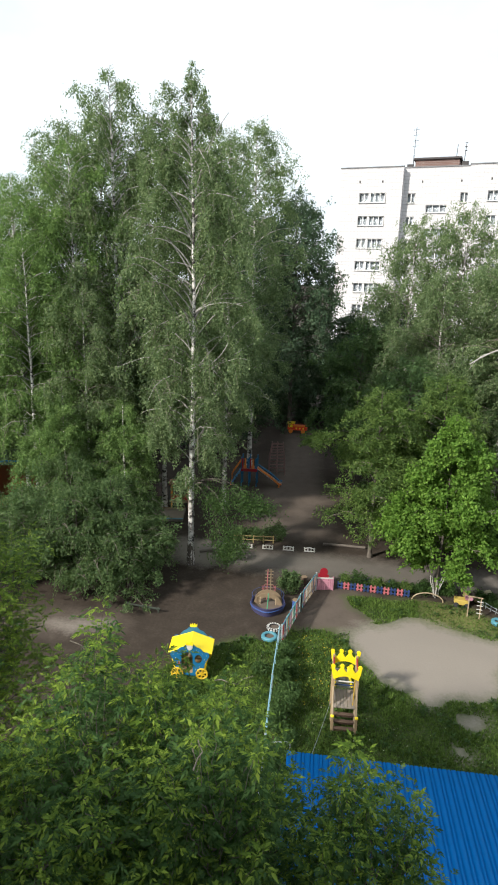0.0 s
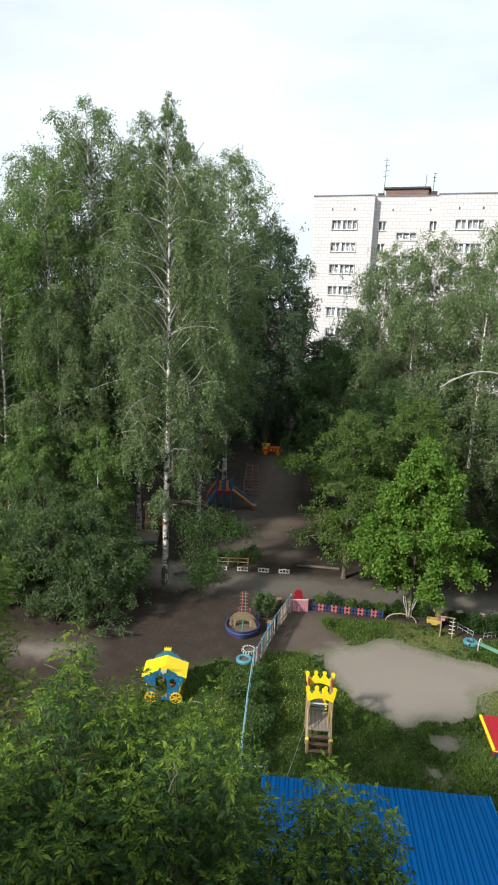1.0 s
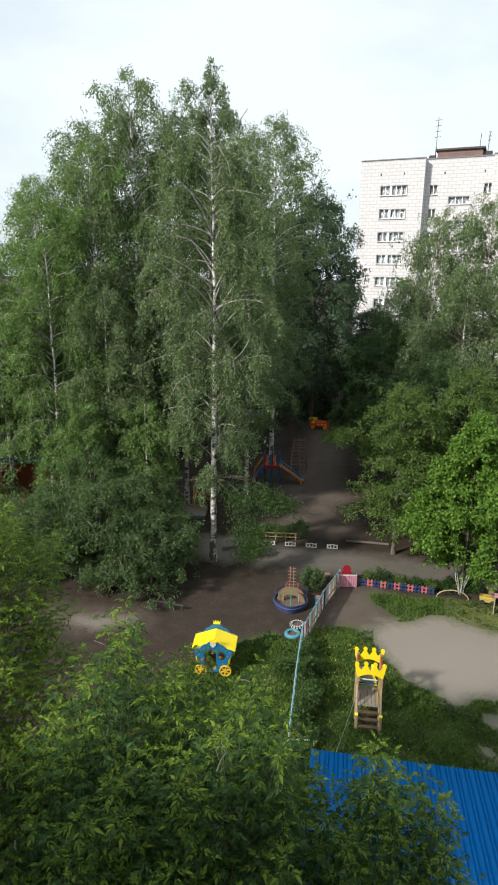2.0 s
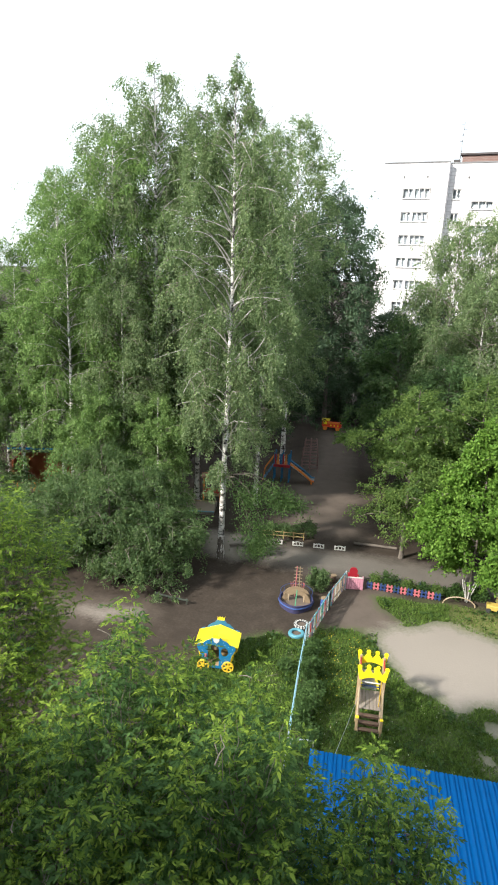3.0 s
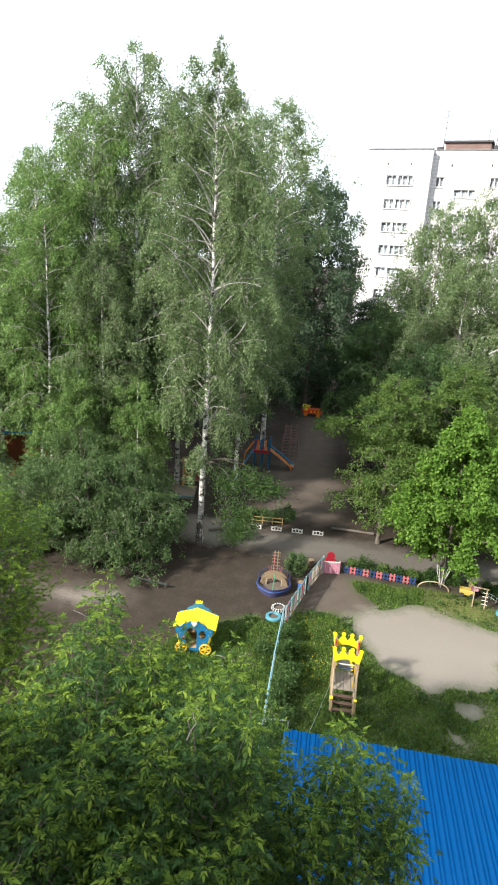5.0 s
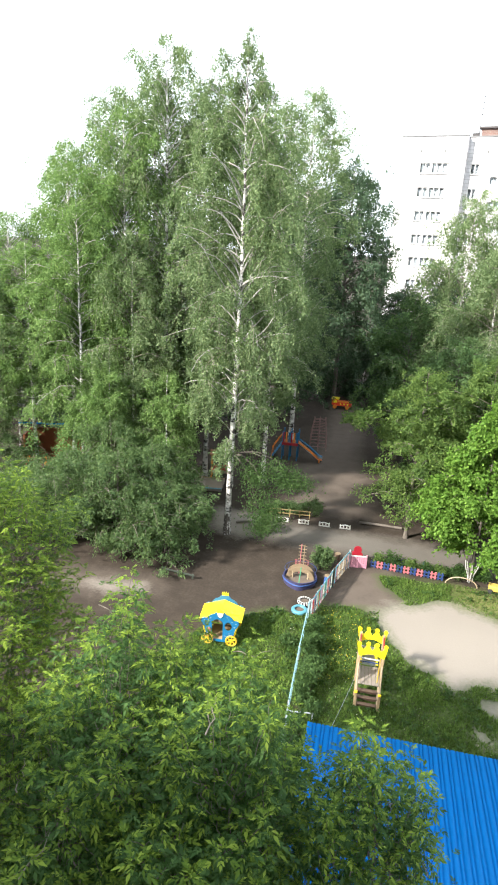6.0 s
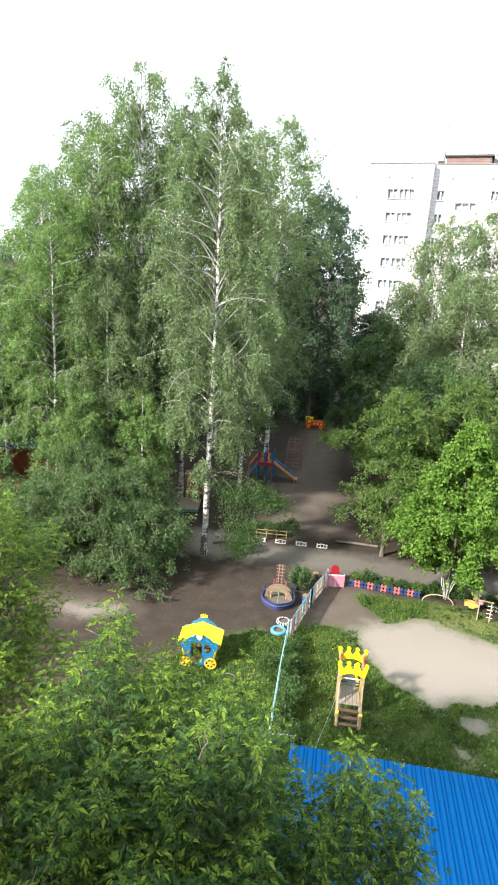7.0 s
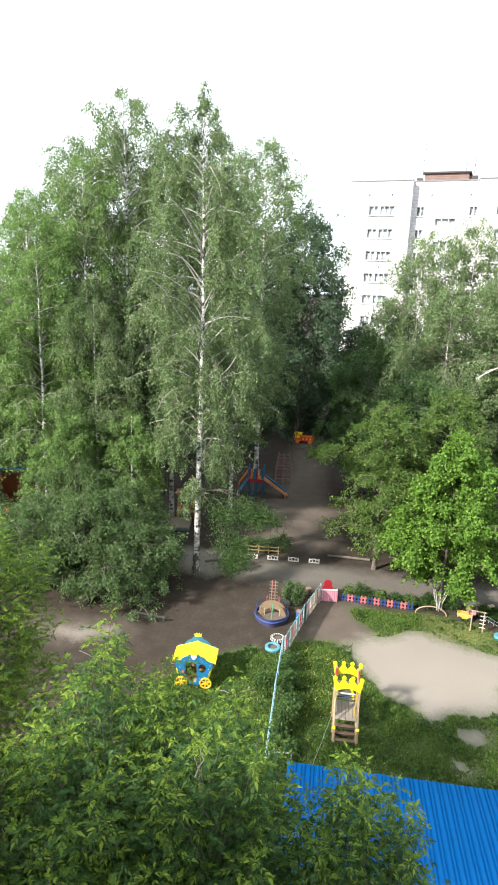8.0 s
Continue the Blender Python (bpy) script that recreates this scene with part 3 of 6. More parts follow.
sapling = tree("birch_tree", 16, 9.2, 2.3, 1.2, 56, 28000, 0.145, profile_round, 40, 0.6, 0.5, SAPLING, "young leafy birch filling the gap below the tall birches", 0.06, 0.13, simple=True, tuft=0.75)
sapling.matrix_basis = place(None, -9.7, 31.4, 0, 0.95, 0.9)
for x, y, turn, sx, sz in ((-12.9, 31.2, 100, 1.0, 1.05), (-10.9, 34.0, 220, 1.0, 1.0), (-14.4, 31.4, 30, 0.95, 0.80)):
    copy_thing(sapling, place(None, x, y, turn, sx, sz))
linden = tree("linden_tree", 21, 9.6, 3.1, 1.5, 48, 36000, 0.16, profile_round, 22, 0.40, 0.12, (M_BARK, M_BARK, M_LINDEN_LEAF), "round-crowned linden with dense green leaves", 0.09, simple=True, tuft=0.8)
linden.matrix_basis = place(None, 3.95, 31.9, 0, 1.12, 1.0)
copy_thing(linden, place(None, 7.6, 33.6, 90, 1.0, 1.06))
# these lindens get the leaf colour darkened to stand for shade
back_linden = tree("linden_tree", 24, 10.4, 3.3, 1.5, 48, 26000, 0.21, profile_round, 24, 0.45, 0.15, (M_BARK, M_BARK, M_SHADED_LINDEN_LEAF), "linden behind the first row, leaf colour darkened as if in shade", 0.09, simple=True, tuft=0.8)
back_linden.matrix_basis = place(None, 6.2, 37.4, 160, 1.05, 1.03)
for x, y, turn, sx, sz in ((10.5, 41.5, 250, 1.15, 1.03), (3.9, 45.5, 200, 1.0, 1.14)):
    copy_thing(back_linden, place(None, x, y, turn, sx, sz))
maple = tree("maple_tree", 31, 9.2, 2.70, 1.6, 62, 50000, 0.155, profile_cone, 24, 0.40, 0.30, (M_BARK, M_BARK, M_MAPLE_LEAF), "young maple with broad bright green leaves, limewashed at the foot", 0.055, 0.15, tuft=0.68)
maple.matrix_basis = place(None, 6.75, 27.95, 0)
shrub = tree("shrub_tree", 41, 5.2, 2.7, 0.3, 56, 24000, 0.157, profile_round, 34, 0.6, 0.30, (M_BARK, M_BARK, M_SHRUB_LEAF), "low spreading tree with greyish green leaves", 0.06, 0.13, simple=True, tuft=0.8)
shrub.matrix_basis = place(None, -10.6, 26.6, 0, 1.05, 1.0)
for x, y, turn, sx, sz in ((-13.4, 27.0, 70, 1.0, 0.9), (-8.2, 26.8, 160, 0.90, 0.76), (-9.4, 28.2, 20, 0.95, 1.0), (-16.6, 27.6, 220, 1.2, 0.60), (-12.2, 29.6, 300, 0.95, 1.12), (-20.2, 31.6, 40, 1.0, 0.66)):
    copy_thing(shrub, place(None, x, y, turn, sx, sz))
# far trees carry their shade in the leaf colour
dark_tree = tree("linden_tree", 51, 21.6, 3.7, 2.4, 120, 42000, 0.285, profile_spire, 40, 0.75, 0.55, (M_BARK, M_BARK, M_SHADE_DARK_LEAF), "tall dark linden closing the end of the yard, shade put into its leaf colour", 0.17, 0.24, simple=True, tuft=0.7)
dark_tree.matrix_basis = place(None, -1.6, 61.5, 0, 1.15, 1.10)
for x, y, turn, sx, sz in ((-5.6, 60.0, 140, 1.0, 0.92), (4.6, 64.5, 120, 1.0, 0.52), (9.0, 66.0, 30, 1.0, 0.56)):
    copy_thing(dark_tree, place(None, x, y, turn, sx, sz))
far_tree = tree("woodland_tree", 61, 15.0, 4.6, 1.0, 60, 15000, 0.40, profile_round, 28, 0.45, 0.2, (M_BARK, M_BARK, M_SHADE_DARK_LEAF), "tree in the woods behind the yard, leaves coloured dark for shade", 0.22, 0.35, simple=True)
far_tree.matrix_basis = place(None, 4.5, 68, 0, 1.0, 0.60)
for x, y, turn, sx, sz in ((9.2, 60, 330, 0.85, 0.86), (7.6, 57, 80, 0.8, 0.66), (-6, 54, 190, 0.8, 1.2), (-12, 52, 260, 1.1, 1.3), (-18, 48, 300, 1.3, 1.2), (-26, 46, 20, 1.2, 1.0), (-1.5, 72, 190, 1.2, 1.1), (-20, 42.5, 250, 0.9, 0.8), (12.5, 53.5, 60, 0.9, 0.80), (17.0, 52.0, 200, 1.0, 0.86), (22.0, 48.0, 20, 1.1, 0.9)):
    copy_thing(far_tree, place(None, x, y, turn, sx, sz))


# pale boughs that stand out of the big birch's crown
def pale_boughs():
    q = np.linspace(0, 1, 9)
    for (ax, ay, az), (bx, by, bz), (cx, cy, cz), r in (((0.2, -0.1, 18.3), (0.75, -0.5, 20.4), (1.75, -0.8, 21.5), 0.05), ((0.0, -0.1, 16.6), (-0.7, -0.6, 18.5), (-1.5, -0.9, 18.8), 0.04),
                                                       ((0.1, -0.1, 10.4), (1.5, -1.3, 10.7), (2.0, -1.5, 11.9), 0.045), ((0.0, -0.1, 15.2), (-0.8, -0.7, 16.6), (-1.7, -1.0, 16.3), 0.035),
                                                       ((0.1, -0.1, 13.0), (1.2, -0.8, 13.9), (2.6, -1.1, 13.5), 0.035)):
        a, b, c = np.array([[ax, ay, az], [bx, by, bz], [cx, cy, cz]])
        p = a * ((1 - q) ** 2)[:, None] + b * (2 * q * (1 - q))[:, None] + c * (q ** 2)[:, None]
        v, f = tubes([p], [r * (1 - 0.7 * q)], 6)
        link_mesh("bough", v, f, M_PALELIMB, big_birch, "bare pale bough", True)


pale_boughs()


# dark furrowed bark round the foot of the big birch
def rough_foot():
    bm = bmesh.new()
    rng = np.random.default_rng(19)
    rows = []
    for k in range(8):
        z, base = 0.16 * k, 0.222 - 0.007 * k
        rows.append([bm.verts.new(((base + rng.uniform(-0.012, 0.014)) * math.cos(j * math.pi / 7), (base + rng.uniform(-0.012, 0.014)) * math.sin(j * math.pi / 7), z + (rng.uniform(-0.14, 0.22) if k == 7 else 0.0))) for j in range(14)])
    for lo, hi in zip(rows, rows[1:]):
        for j in range(14):
            bm.faces.new((lo[j], lo[(j + 1) % 14], hi[(j + 1) % 14], hi[j]))
    part("rough_bark", bm, M_BARK, big_birch, "dark furrowed bark at the foot")


rough_foot()


# boughs that sweep down to the ground beside the big birch
def low_boughs():
    rng = np.random.default_rng(17)
    q = np.linspace(0, 1, 9)
    start, limbs = np.array([0.0, 0.0, 4.6]), []
    for ex, ey, ez, up in ((2.1, -1.6, 1.3, 1.0), (2.7, -1.3, 1.7, 1.1), (3.9, 0.2, 3.3, 0.7), (1.6, -0.6, 3.6, 0.5), (3.2, -0.4, 3.4, 0.7)):
        p = start + (np.array([ex, ey, ez]) - start) * q[:, None]
        p[:, 2] += up * np.sin(np.pi * q) + rng.normal(0, 0.03, 9)
        limbs.append(p)
    v, f = tubes(limbs, np.full((5, 1), 0.03) * (1.05 - q), 5)
    link_mesh("low_bough", v, f, M_BARK, big_birch, "dark bough sweeping down beside the trunk", True)
    n = 7500
    own, t = rng.integers(0, 5, n), rng.beta(5.0, 0.8, n) * 8
    i = np.minimum(t.astype(int), 7)
    limbs = np.array(limbs)
    c = limbs[own, i] + (limbs[own, i + 1] - limbs[own, i]) * (t - i)[:, None]
    c += rng.normal(0, 1, (n, 3)) * (0.36, 0.34, 0.10) - np.array([0, 0, 1]) * rng.exponential(0.15, n)[:, None]
    c[:, 2] = np.maximum(c[:, 2], 0.3)
    v, f = leaf_quads(rng, c, rng.normal(0, 0.6, (n, 3)) + (0, 0, -0.7), 0.10, 0.072, 0.5)
    link_mesh("low_foliage", v, f, M_WEED_LEAF, big_birch)


low_boughs()


# thin limewashed stems fan out at the foot of the maple
def maple_stems():
    rng = np.random.default_rng(23)
    for k in range(6):
        a = 2 * math.pi * k / 6 + 0.4
        q = np.linspace(0, 1, 8)
        p = np.stack([0.10 * np.cos(a) + (0.55 + 0.2 * (k % 3)) * np.cos(a) * q ** 1.4, 0.10 * np.sin(a) + 0.5 * np.sin(a) * q ** 1.4, q * (2.4 + 0.3 * (k % 2))], 1) + rng.normal(0, 0.02, (8, 3))
        p[0, 2] = 0
        v, f = tubes([p[:4]], [0.030 * (1 - 0.3 * q[:4])], 6)
        link_mesh("limewashed_stem", v, f, M_LIMEWASH, maple, "thin stem limewashed near the ground", True)
        v, f = tubes([p[3:]], [0.026 * (1 - 0.6 * q[3:])], 6)
        link_mesh("stem", v, f, M_BARK, maple, "", True)


maple_stems()


# a bare pale branch that arches out of the birches
def arched_branch():
    q = np.linspace(0, 1, 14)
    p = np.stack([14.6 - 5.9 * q, 34.6 + 0.3 * np.sin(5 * q), 8.9 + 2.75 * np.sin(np.pi * (0.10 + 0.66 * q)) - 0.2 * q], 1)
    side = [np.stack([p[k, 0] - 0.9 * q, p[k, 1] + 0.2 * q, p[k, 2] - 1.0 * q ** 2], 1) for k in (5, 8, 11)]
    v, f = tubes([p] + side, [0.085 * (1 - 0.6 * q)] + [0.03 * (1 - 0.8 * q)] * 3, 6)
    tagged(link_mesh("bare_branch", v, f, M_PALELIMB, None, smooth=True), "bare pale branch arching out of the birch crowns", "branch")


arched_branch()


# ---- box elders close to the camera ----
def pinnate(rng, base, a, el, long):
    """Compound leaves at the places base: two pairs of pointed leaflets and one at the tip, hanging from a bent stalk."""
    n, out = len(base), []
    way = np.stack([np.cos(a) * np.cos(el), np.sin(a) * np.cos(el), np.sin(el)], 1)
    for pos, swing, ln in ((0.048, 0.72, 0.066), (0.048, -0.72, 0.066), (0.095, 0.52, 0.078), (0.095, -0.52, 0.078), (0.128, 0.0, 0.096)):
        w = np.stack([np.cos(a + swing) * np.cos(el), np.sin(a + swing) * np.cos(el), np.sin(el) - 0.12 - 1.2 * pos + rng.normal(0, 0.12, n)], 1)
        w /= np.linalg.norm(w, axis=1, keepdims=True)
        side = np.cross(w, np.array([0, 0, 1.0]) + rng.normal(0, 0.22, (n, 3)))
        side /= np.linalg.norm(side, axis=1, keepdims=True)
        up = np.cross(side, w)
        L = (ln * long * rng.uniform(0.8, 1.25, n))[:, None]
        o = base + (way * pos - np.array([0, 0, 2.4 * pos * pos])) * long[:, None]
        W = L * 0.175
        out.append(np.stack([o, o + w * L * 0.40 + side * W + up * W * 0.4, o + w * L - np.array([0, 0, 1]) * L * 0.15, o + w * L * 0.40 - side * W + up * W * 0.4], 1).reshape(-1, 3))
    return np.concatenate(out)


def box_elder(seed, reach, gap, fill, label, lean=0.0):
    """Star-shaped leafy shoots stand apart all over a bumpy crown, above inner leaves coloured darker for shade."""
    rng = np.random.default_rng(seed)
    root = thing("box_elder_tree", Matrix.Identity(4), label, "tree")
    rx, ry, rz, cz = reach
    top = cz + rz
    s = np.linspace(0, 1, 12)
    stems = []
    for a, r in ((0.3, 0.9), (2.2, 0.7), (4.1, 0.8), (5.3, 0.5)):
        stems.append(np.stack([lean * s ** 2 + np.cos(a) * r * rx * 0.55 * s ** 1.6 + 0.05 * np.sin(9 * s + a), np.sin(a) * r * ry * 0.55 * s ** 1.6, s * (top - 1.6 - 0.7 * r)], 1))
    stems = np.array(stems)
    v, f = tubes(stems, np.array([[0.10, 0.075, 0.066, 0.058, 0.05, 0.044, 0.038, 0.032, 0.026, 0.02, 0.014, 0.008]] * 4), 7)
    link_mesh("trunk", v, f, M_BARK, root, smooth=True)
    # shoot tips, no two closer than the gap
    tries = rng.normal(size=(5000, 3))
    tries[:, 2] += 0.25
    tries /= np.linalg.norm(tries, axis=1, keepdims=True)
    tries = tries[tries[:, 2] > -0.5]
    bumps = np.array([noise.noise((d[0] * 2.6 + seed, d[1] * 2.6, d[2] * 4.5)) for d in tries])
    far = 0.90 + 0.45 * bumps + rng.normal(0, 0.07, len(tries))
    spots = tries * far[:, None] * (rx, ry, rz) + (lean, 0, cz)
    kept = []
    for k in range(len(spots)):
        if not kept or np.min(((spots[kept] - spots[k]) ** 2).sum(1)) > gap * gap:
            kept.append(k)
    tip, out, shoots = spots[kept], tries[kept], len(kept)
    # a branch from the nearest stem to each tip
    flat = stems[:, 4:].reshape(-1, 3)
    near = flat[np.argmin((((tip - (0, 0, 0.7))[:, None] - flat[None]) ** 2).sum(-1), 1)]
    near = near + (tip - near) * np.clip(1 - 0.9 / np.linalg.norm(tip - near, axis=1, keepdims=True), 0, 1) * np.array([0.6, 0.6, 0.8])
    q = np.linspace(0, 1, 7)
    br = near[:, None] * (1 - q)[None, :, None] + tip[:, None] * q[None, :, None]
    br[:, :, 2] += np.sin(q * np.pi)[None] * rng.uniform(-0.30, 0.05, shoots)[:, None]
    br[:, 1:-1] += rng.normal(0, 0.04, br[:, 1:-1].shape)
    v, f = tubes(br, np.full((shoots, 1), 0.008) * (1 - 0.7 * q), 4)
    tagged(link_mesh("branchwork", v, f, M_BARK, root, smooth=True), kind="stuff")
    # long bare grey twigs that lie on the crown
    twigs = max(4, shoots // 26)
    k = rng.choice(shoots, twigs, replace=False)
    way_b = rng.normal(0, 1, (twigs, 3)) * (1, 1, 0.5)
    way_b /= np.linalg.norm(way_b, axis=1, keepdims=True)
    bare = (tip[k] - out[k] * 0.14)[:, None] + way_b[:, None] * (q - 0.5)[None, :, None] * rng.uniform(0.35, 0.75, (twigs, 1, 1)) + rng.normal(0, 0.03, (twigs, 7, 3))
    v, f = tubes(bare, np.full((twigs, 1), 0.010) * (1 - 0.7 * q), 4)
    tagged(link_mesh("bare_twigwork", v, f, M_TWIG, root, smooth=True), kind="stuff")
    # young shoots: leaves in a star round an upright tip
    per = 8
    axis = np.array([0, 0, 0.9]) + out * 0.55 + rng.normal(0, 0.12, (shoots, 3))
    axis /= np.linalg.norm(axis, axis=1, keepdims=True)
    down = np.tile(np.array([0.0, 0.0, 0.02, 0.04, 0.07, 0.10, 0.14, 0.19]), shoots)
    base = np.repeat(tip, per, 0) + np.repeat(axis, per, 0) * (0.16 - down)[:, None]
    a = np.repeat(rng.uniform(0, 2 * np.pi, shoots), per) + np.tile(2.4 * np.arange(per), shoots) + rng.normal(0, 0.2, shoots * per)
    el = np.tile(np.array([1.1, 0.8, 0.55, 0.38, 0.28, 0.18, 0.10, 0.0]), shoots) + rng.normal(0, 0.15, shoots * per)
    long = np.tile(np.array([0.55, 0.75, 0.9, 1.0, 1.05, 1.1, 1.1, 1.05]), shoots) * np.repeat(rng.uniform(0.8, 1.25, shoots), per)
    v = pinnate(rng, base, a, el, long)
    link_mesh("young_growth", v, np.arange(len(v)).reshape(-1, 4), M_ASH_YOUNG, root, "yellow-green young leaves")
    # older leaves inside the crown, coloured darker for the shade between shoots
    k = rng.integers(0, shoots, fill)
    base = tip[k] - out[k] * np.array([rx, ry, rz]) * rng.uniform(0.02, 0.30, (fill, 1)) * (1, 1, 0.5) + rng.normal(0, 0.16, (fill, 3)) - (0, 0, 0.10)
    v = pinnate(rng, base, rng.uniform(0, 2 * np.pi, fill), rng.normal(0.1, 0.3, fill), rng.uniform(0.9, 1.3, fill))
    link_mesh("crown", v, np.arange(len(v)).reshape(-1, 4), M_ASH_SHADED_LEAF, root)
    return root


elder = box_elder(3, (1.52, 2.4, 3.2, 6.25), 0.35, 6600, "box elder with yellow-green leafy shoots below the window")
elder.matrix_basis = place(None, -2.70, 7.2, 0)
elder_mid = box_elder(13, (1.28, 2.3, 3.25, 6.05), 0.35, 6000, "bushy box elder between its taller neighbours")
elder_mid.matrix_basis = place(None, -1.05, 6.75, 0)
elder_low = box_elder(5, (1.05, 1.3, 2.0, 6.0), 0.31, 1900, "low box elder leaning over the shed roof", 1.55)
elder_low.matrix_basis = place(None, -0.5, 7.3, 0)
elder_tall = box_elder(8, (1.75, 1.6, 2.9, 8.4), 0.22, 1700, "taller box elder beside the house wall")
elder_tall.matrix_basis = place(None, -6.0, 8.6, 0)
elder_back = box_elder(18, (1.6, 1.5, 3.5, 4.8), 0.34, 3600, "lower box elder behind the first row")
elder_back.matrix_basis = place(None, -4.5, 7.0, 0)


# ---- apartment building ----
FLOORS, STOREY, ROOF_Z = 9, 2.8, 28.7
HEAD_Z = 25.7                     # window heads of the top floor


def wall_panel(bm, u0, u1, z0, z1, y, holes, depth):
    """A wall face with openings and their reveals, in the facade's own frame."""
    us = sorted({u0, u1, *[h[0] for h in holes], *[h[1] for h in holes]})
    zs = sorted({z0, z1, *[h[2] for h in holes], *[h[3] for h in holes]})
    for a, b in zip(us, us[1:]):
        for c, d in zip(zs, zs[1:]):
            mu, mz = (a + b) / 2, (c + d) / 2
            if any(h[0] < mu < h[1] and h[2] < mz < h[3] for h in holes):
                continue
            bm.faces.new([bm.verts.new(p) for p in ((a, y, c), (b, y, c), (b, y, d), (a, y, d))])
    for a, b, c, d in holes:
        for p in (((a, c), (b, c)), ((b, c), (b, d)), ((b, d), (a, d)), ((a, d), (a, c))):
            (x1, z1_), (x2, z2_) = p
            bm.faces.new([bm.verts.new(w) for w in ((x1, y, z1_), (x2, y, z2_), (x2, y + depth, z2_), (x1, y + depth, z1_))])


def window_kind(name, width, height, casements, broad, parent, m_frame):
    """A window in its opening: frame with mullions, glass, a curtain behind."""
    bm = bmesh.new()
    t = 0.07
    for c, s in (((width / 2, 0, t / 2), (width, 0.08, t)), ((width / 2, 0, height - t / 2), (width, 0.08, t)), ((t / 2, 0, height / 2), (t, 0.08, height)), ((width - t / 2, 0, height / 2), (t, 0.08, height))):
        box(bm, c, s)
    for k in range(1, casements):
        w = 0.28 if k == broad else 0.08
        box(bm, (width * k / casements, -0.01, height / 2), (w, 0.09, height - 2 * t))
    win = part(name, bm, m_frame, parent)
    pane = bmesh.new()
    box(pane, (width / 2, 0.03, height / 2), (width - 0.1, 0.012, height - 0.1))
    part("pane", pane, M_GLASS, win).visible_shadow = False
    sill = bmesh.new()
    box(sill, (width / 2, -0.16, -0.03), (width + 0.1, 0.24, 0.04))
    part("sill", sill, M_TIN, win)
    cur = bmesh.new()
    folds = 24
    edge = [(width * (0.03 + 0.94 * k / folds), 0.24 + 0.05 * (k % 2)) for k in range(folds + 1)]
    for (xa, ya), (xb, yb) in zip(edge, edge[1:]):
        cur.faces.new([cur.verts.new(p) for p in ((xa, ya, 0.05), (xb, yb, 0.05), (xb, yb, height - 0.05), (xa, ya, height - 0.05))])
    part("curtain", cur, M_CURTAIN, win, "grey curtain")
    return win


def apartment_building():
    root = thing("apartment_building", pose(3.0, 86.5, 0, 0, 0, -15.5), "nine-storey white brick apartment block with flat roof and rooftop brick room", "building")
    bays = [(0.0, 8.0, 0.0), (8.0, 15.95, 1.1), (15.95, 31.0, 0.0), (31.0, 39.0, 1.1), (39.0, 47.0, 0.0)]
    cols = {0: [(2.6, 6.05, 0.0, "five")], 1: [(8.55, 9.6, 0.0, "one"), (10.95, 13.5, -1.42, "three"), (15.0, 15.9, 0.0, "one")],
            2: [(18.2, 21.5, 0.0, "five"), (25.1, 28.4, 0.0, "five")], 3: [(32.0, 33.05, 0.0, "one"), (34.0, 36.5, -1.42, "three"), (37.5, 38.5, 0.0, "one")], 4: [(40.8, 44.1, 0.0, "five")]}
    wall, spots = bmesh.new(), []
    for k, (u0, u1, y) in enumerate(bays):
        holes = []
        for a, b, dz, kind in cols[k]:
            h = 0.95 if kind == "three" else 1.18
            for fl in range(FLOORS):
                head = HEAD_Z - fl * STOREY + dz
                if head - h < 0.8:
                    continue
                holes.append((a, b, head - h, head))
                spots.append((a, y + 0.14, head - h, kind, fl))
        wall_panel(wall, u0, u1, 0, ROOF_Z, y, holes, 0.3)
        if k:
            py = bays[k - 1][2]
            wall.faces.new([wall.verts.new(p) for p in ((u0, min(y, py), 0), (u0, max(y, py), 0), (u0, max(y, py), ROOF_Z), (u0, min(y, py), ROOF_Z))])
    back = 12.0
    shift = 2.7                   # the end wall runs back at an angle
    for p in (((0, 0), (shift - 0.1, back)), ((shift - 0.1, back), (47 + shift, back)), ((47 + shift, back), (47, 0))):
        (x1, y1), (x2, y2) = p
        wall.faces.new([wall.verts.new(w) for w in ((x1, y1, 0), (x2, y2, 0), (x2, y2, ROOF_Z), (x1, y1, ROOF_Z))])
    part("wall", wall, M_FACADE, root)
    inner = bmesh.new()
    box(inner, (24, 6.2, ROOF_Z / 2), (45, 7.4, ROOF_Z - 1))
    for fl in range(FLOORS + 1):
        box(inner, (24, 2.4, ROOF_Z - 0.6 - fl * STOREY), (46, 1.4, 0.2))
    part("inner_wall", inner, M_ROOM, root)
    roof = bmesh.new()
    box(roof, (24.5, 6.5, ROOF_Z - 0.3), (44, 9, 0.3))
    part("roof", roof, M_FELT, root)
    for u0, u1, y in bays:
        part("parapet_cap", box(bmesh.new(), ((u0 + u1) / 2, y + 0.12, ROOF_Z + 0.06), (u1 - u0 + 0.1, 0.42, 0.12)), M_CAP, root, "grey tin capping along the roof edge")
    rim = bmesh.new()
    rod(rim, [(0.0, 0.1, ROOF_Z + 0.05), (shift, back, ROOF_Z + 0.05)], 0.1, 4)
    part("parapet_cap", rim, M_CAP, root, "grey tin capping along the roof edge")
    kinds = {"five": window_kind("window", 3.35, 1.18, 5, 2, root, M_FRAME), "one": window_kind("window", 1.0, 1.18, 2, 9, root, M_FRAME), "three": window_kind("window", 2.55, 0.95, 3, 9, root, M_FRAME)}
    used = set()
    for x, y, z, kind, fl in spots:
        w = kinds[kind]
        if kind in used:
            o = w.copy()
            scene.collection.objects.link(o)
            o.parent = root
            for ch in w.children:
                cc = ch.copy()
                scene.collection.objects.link(cc)
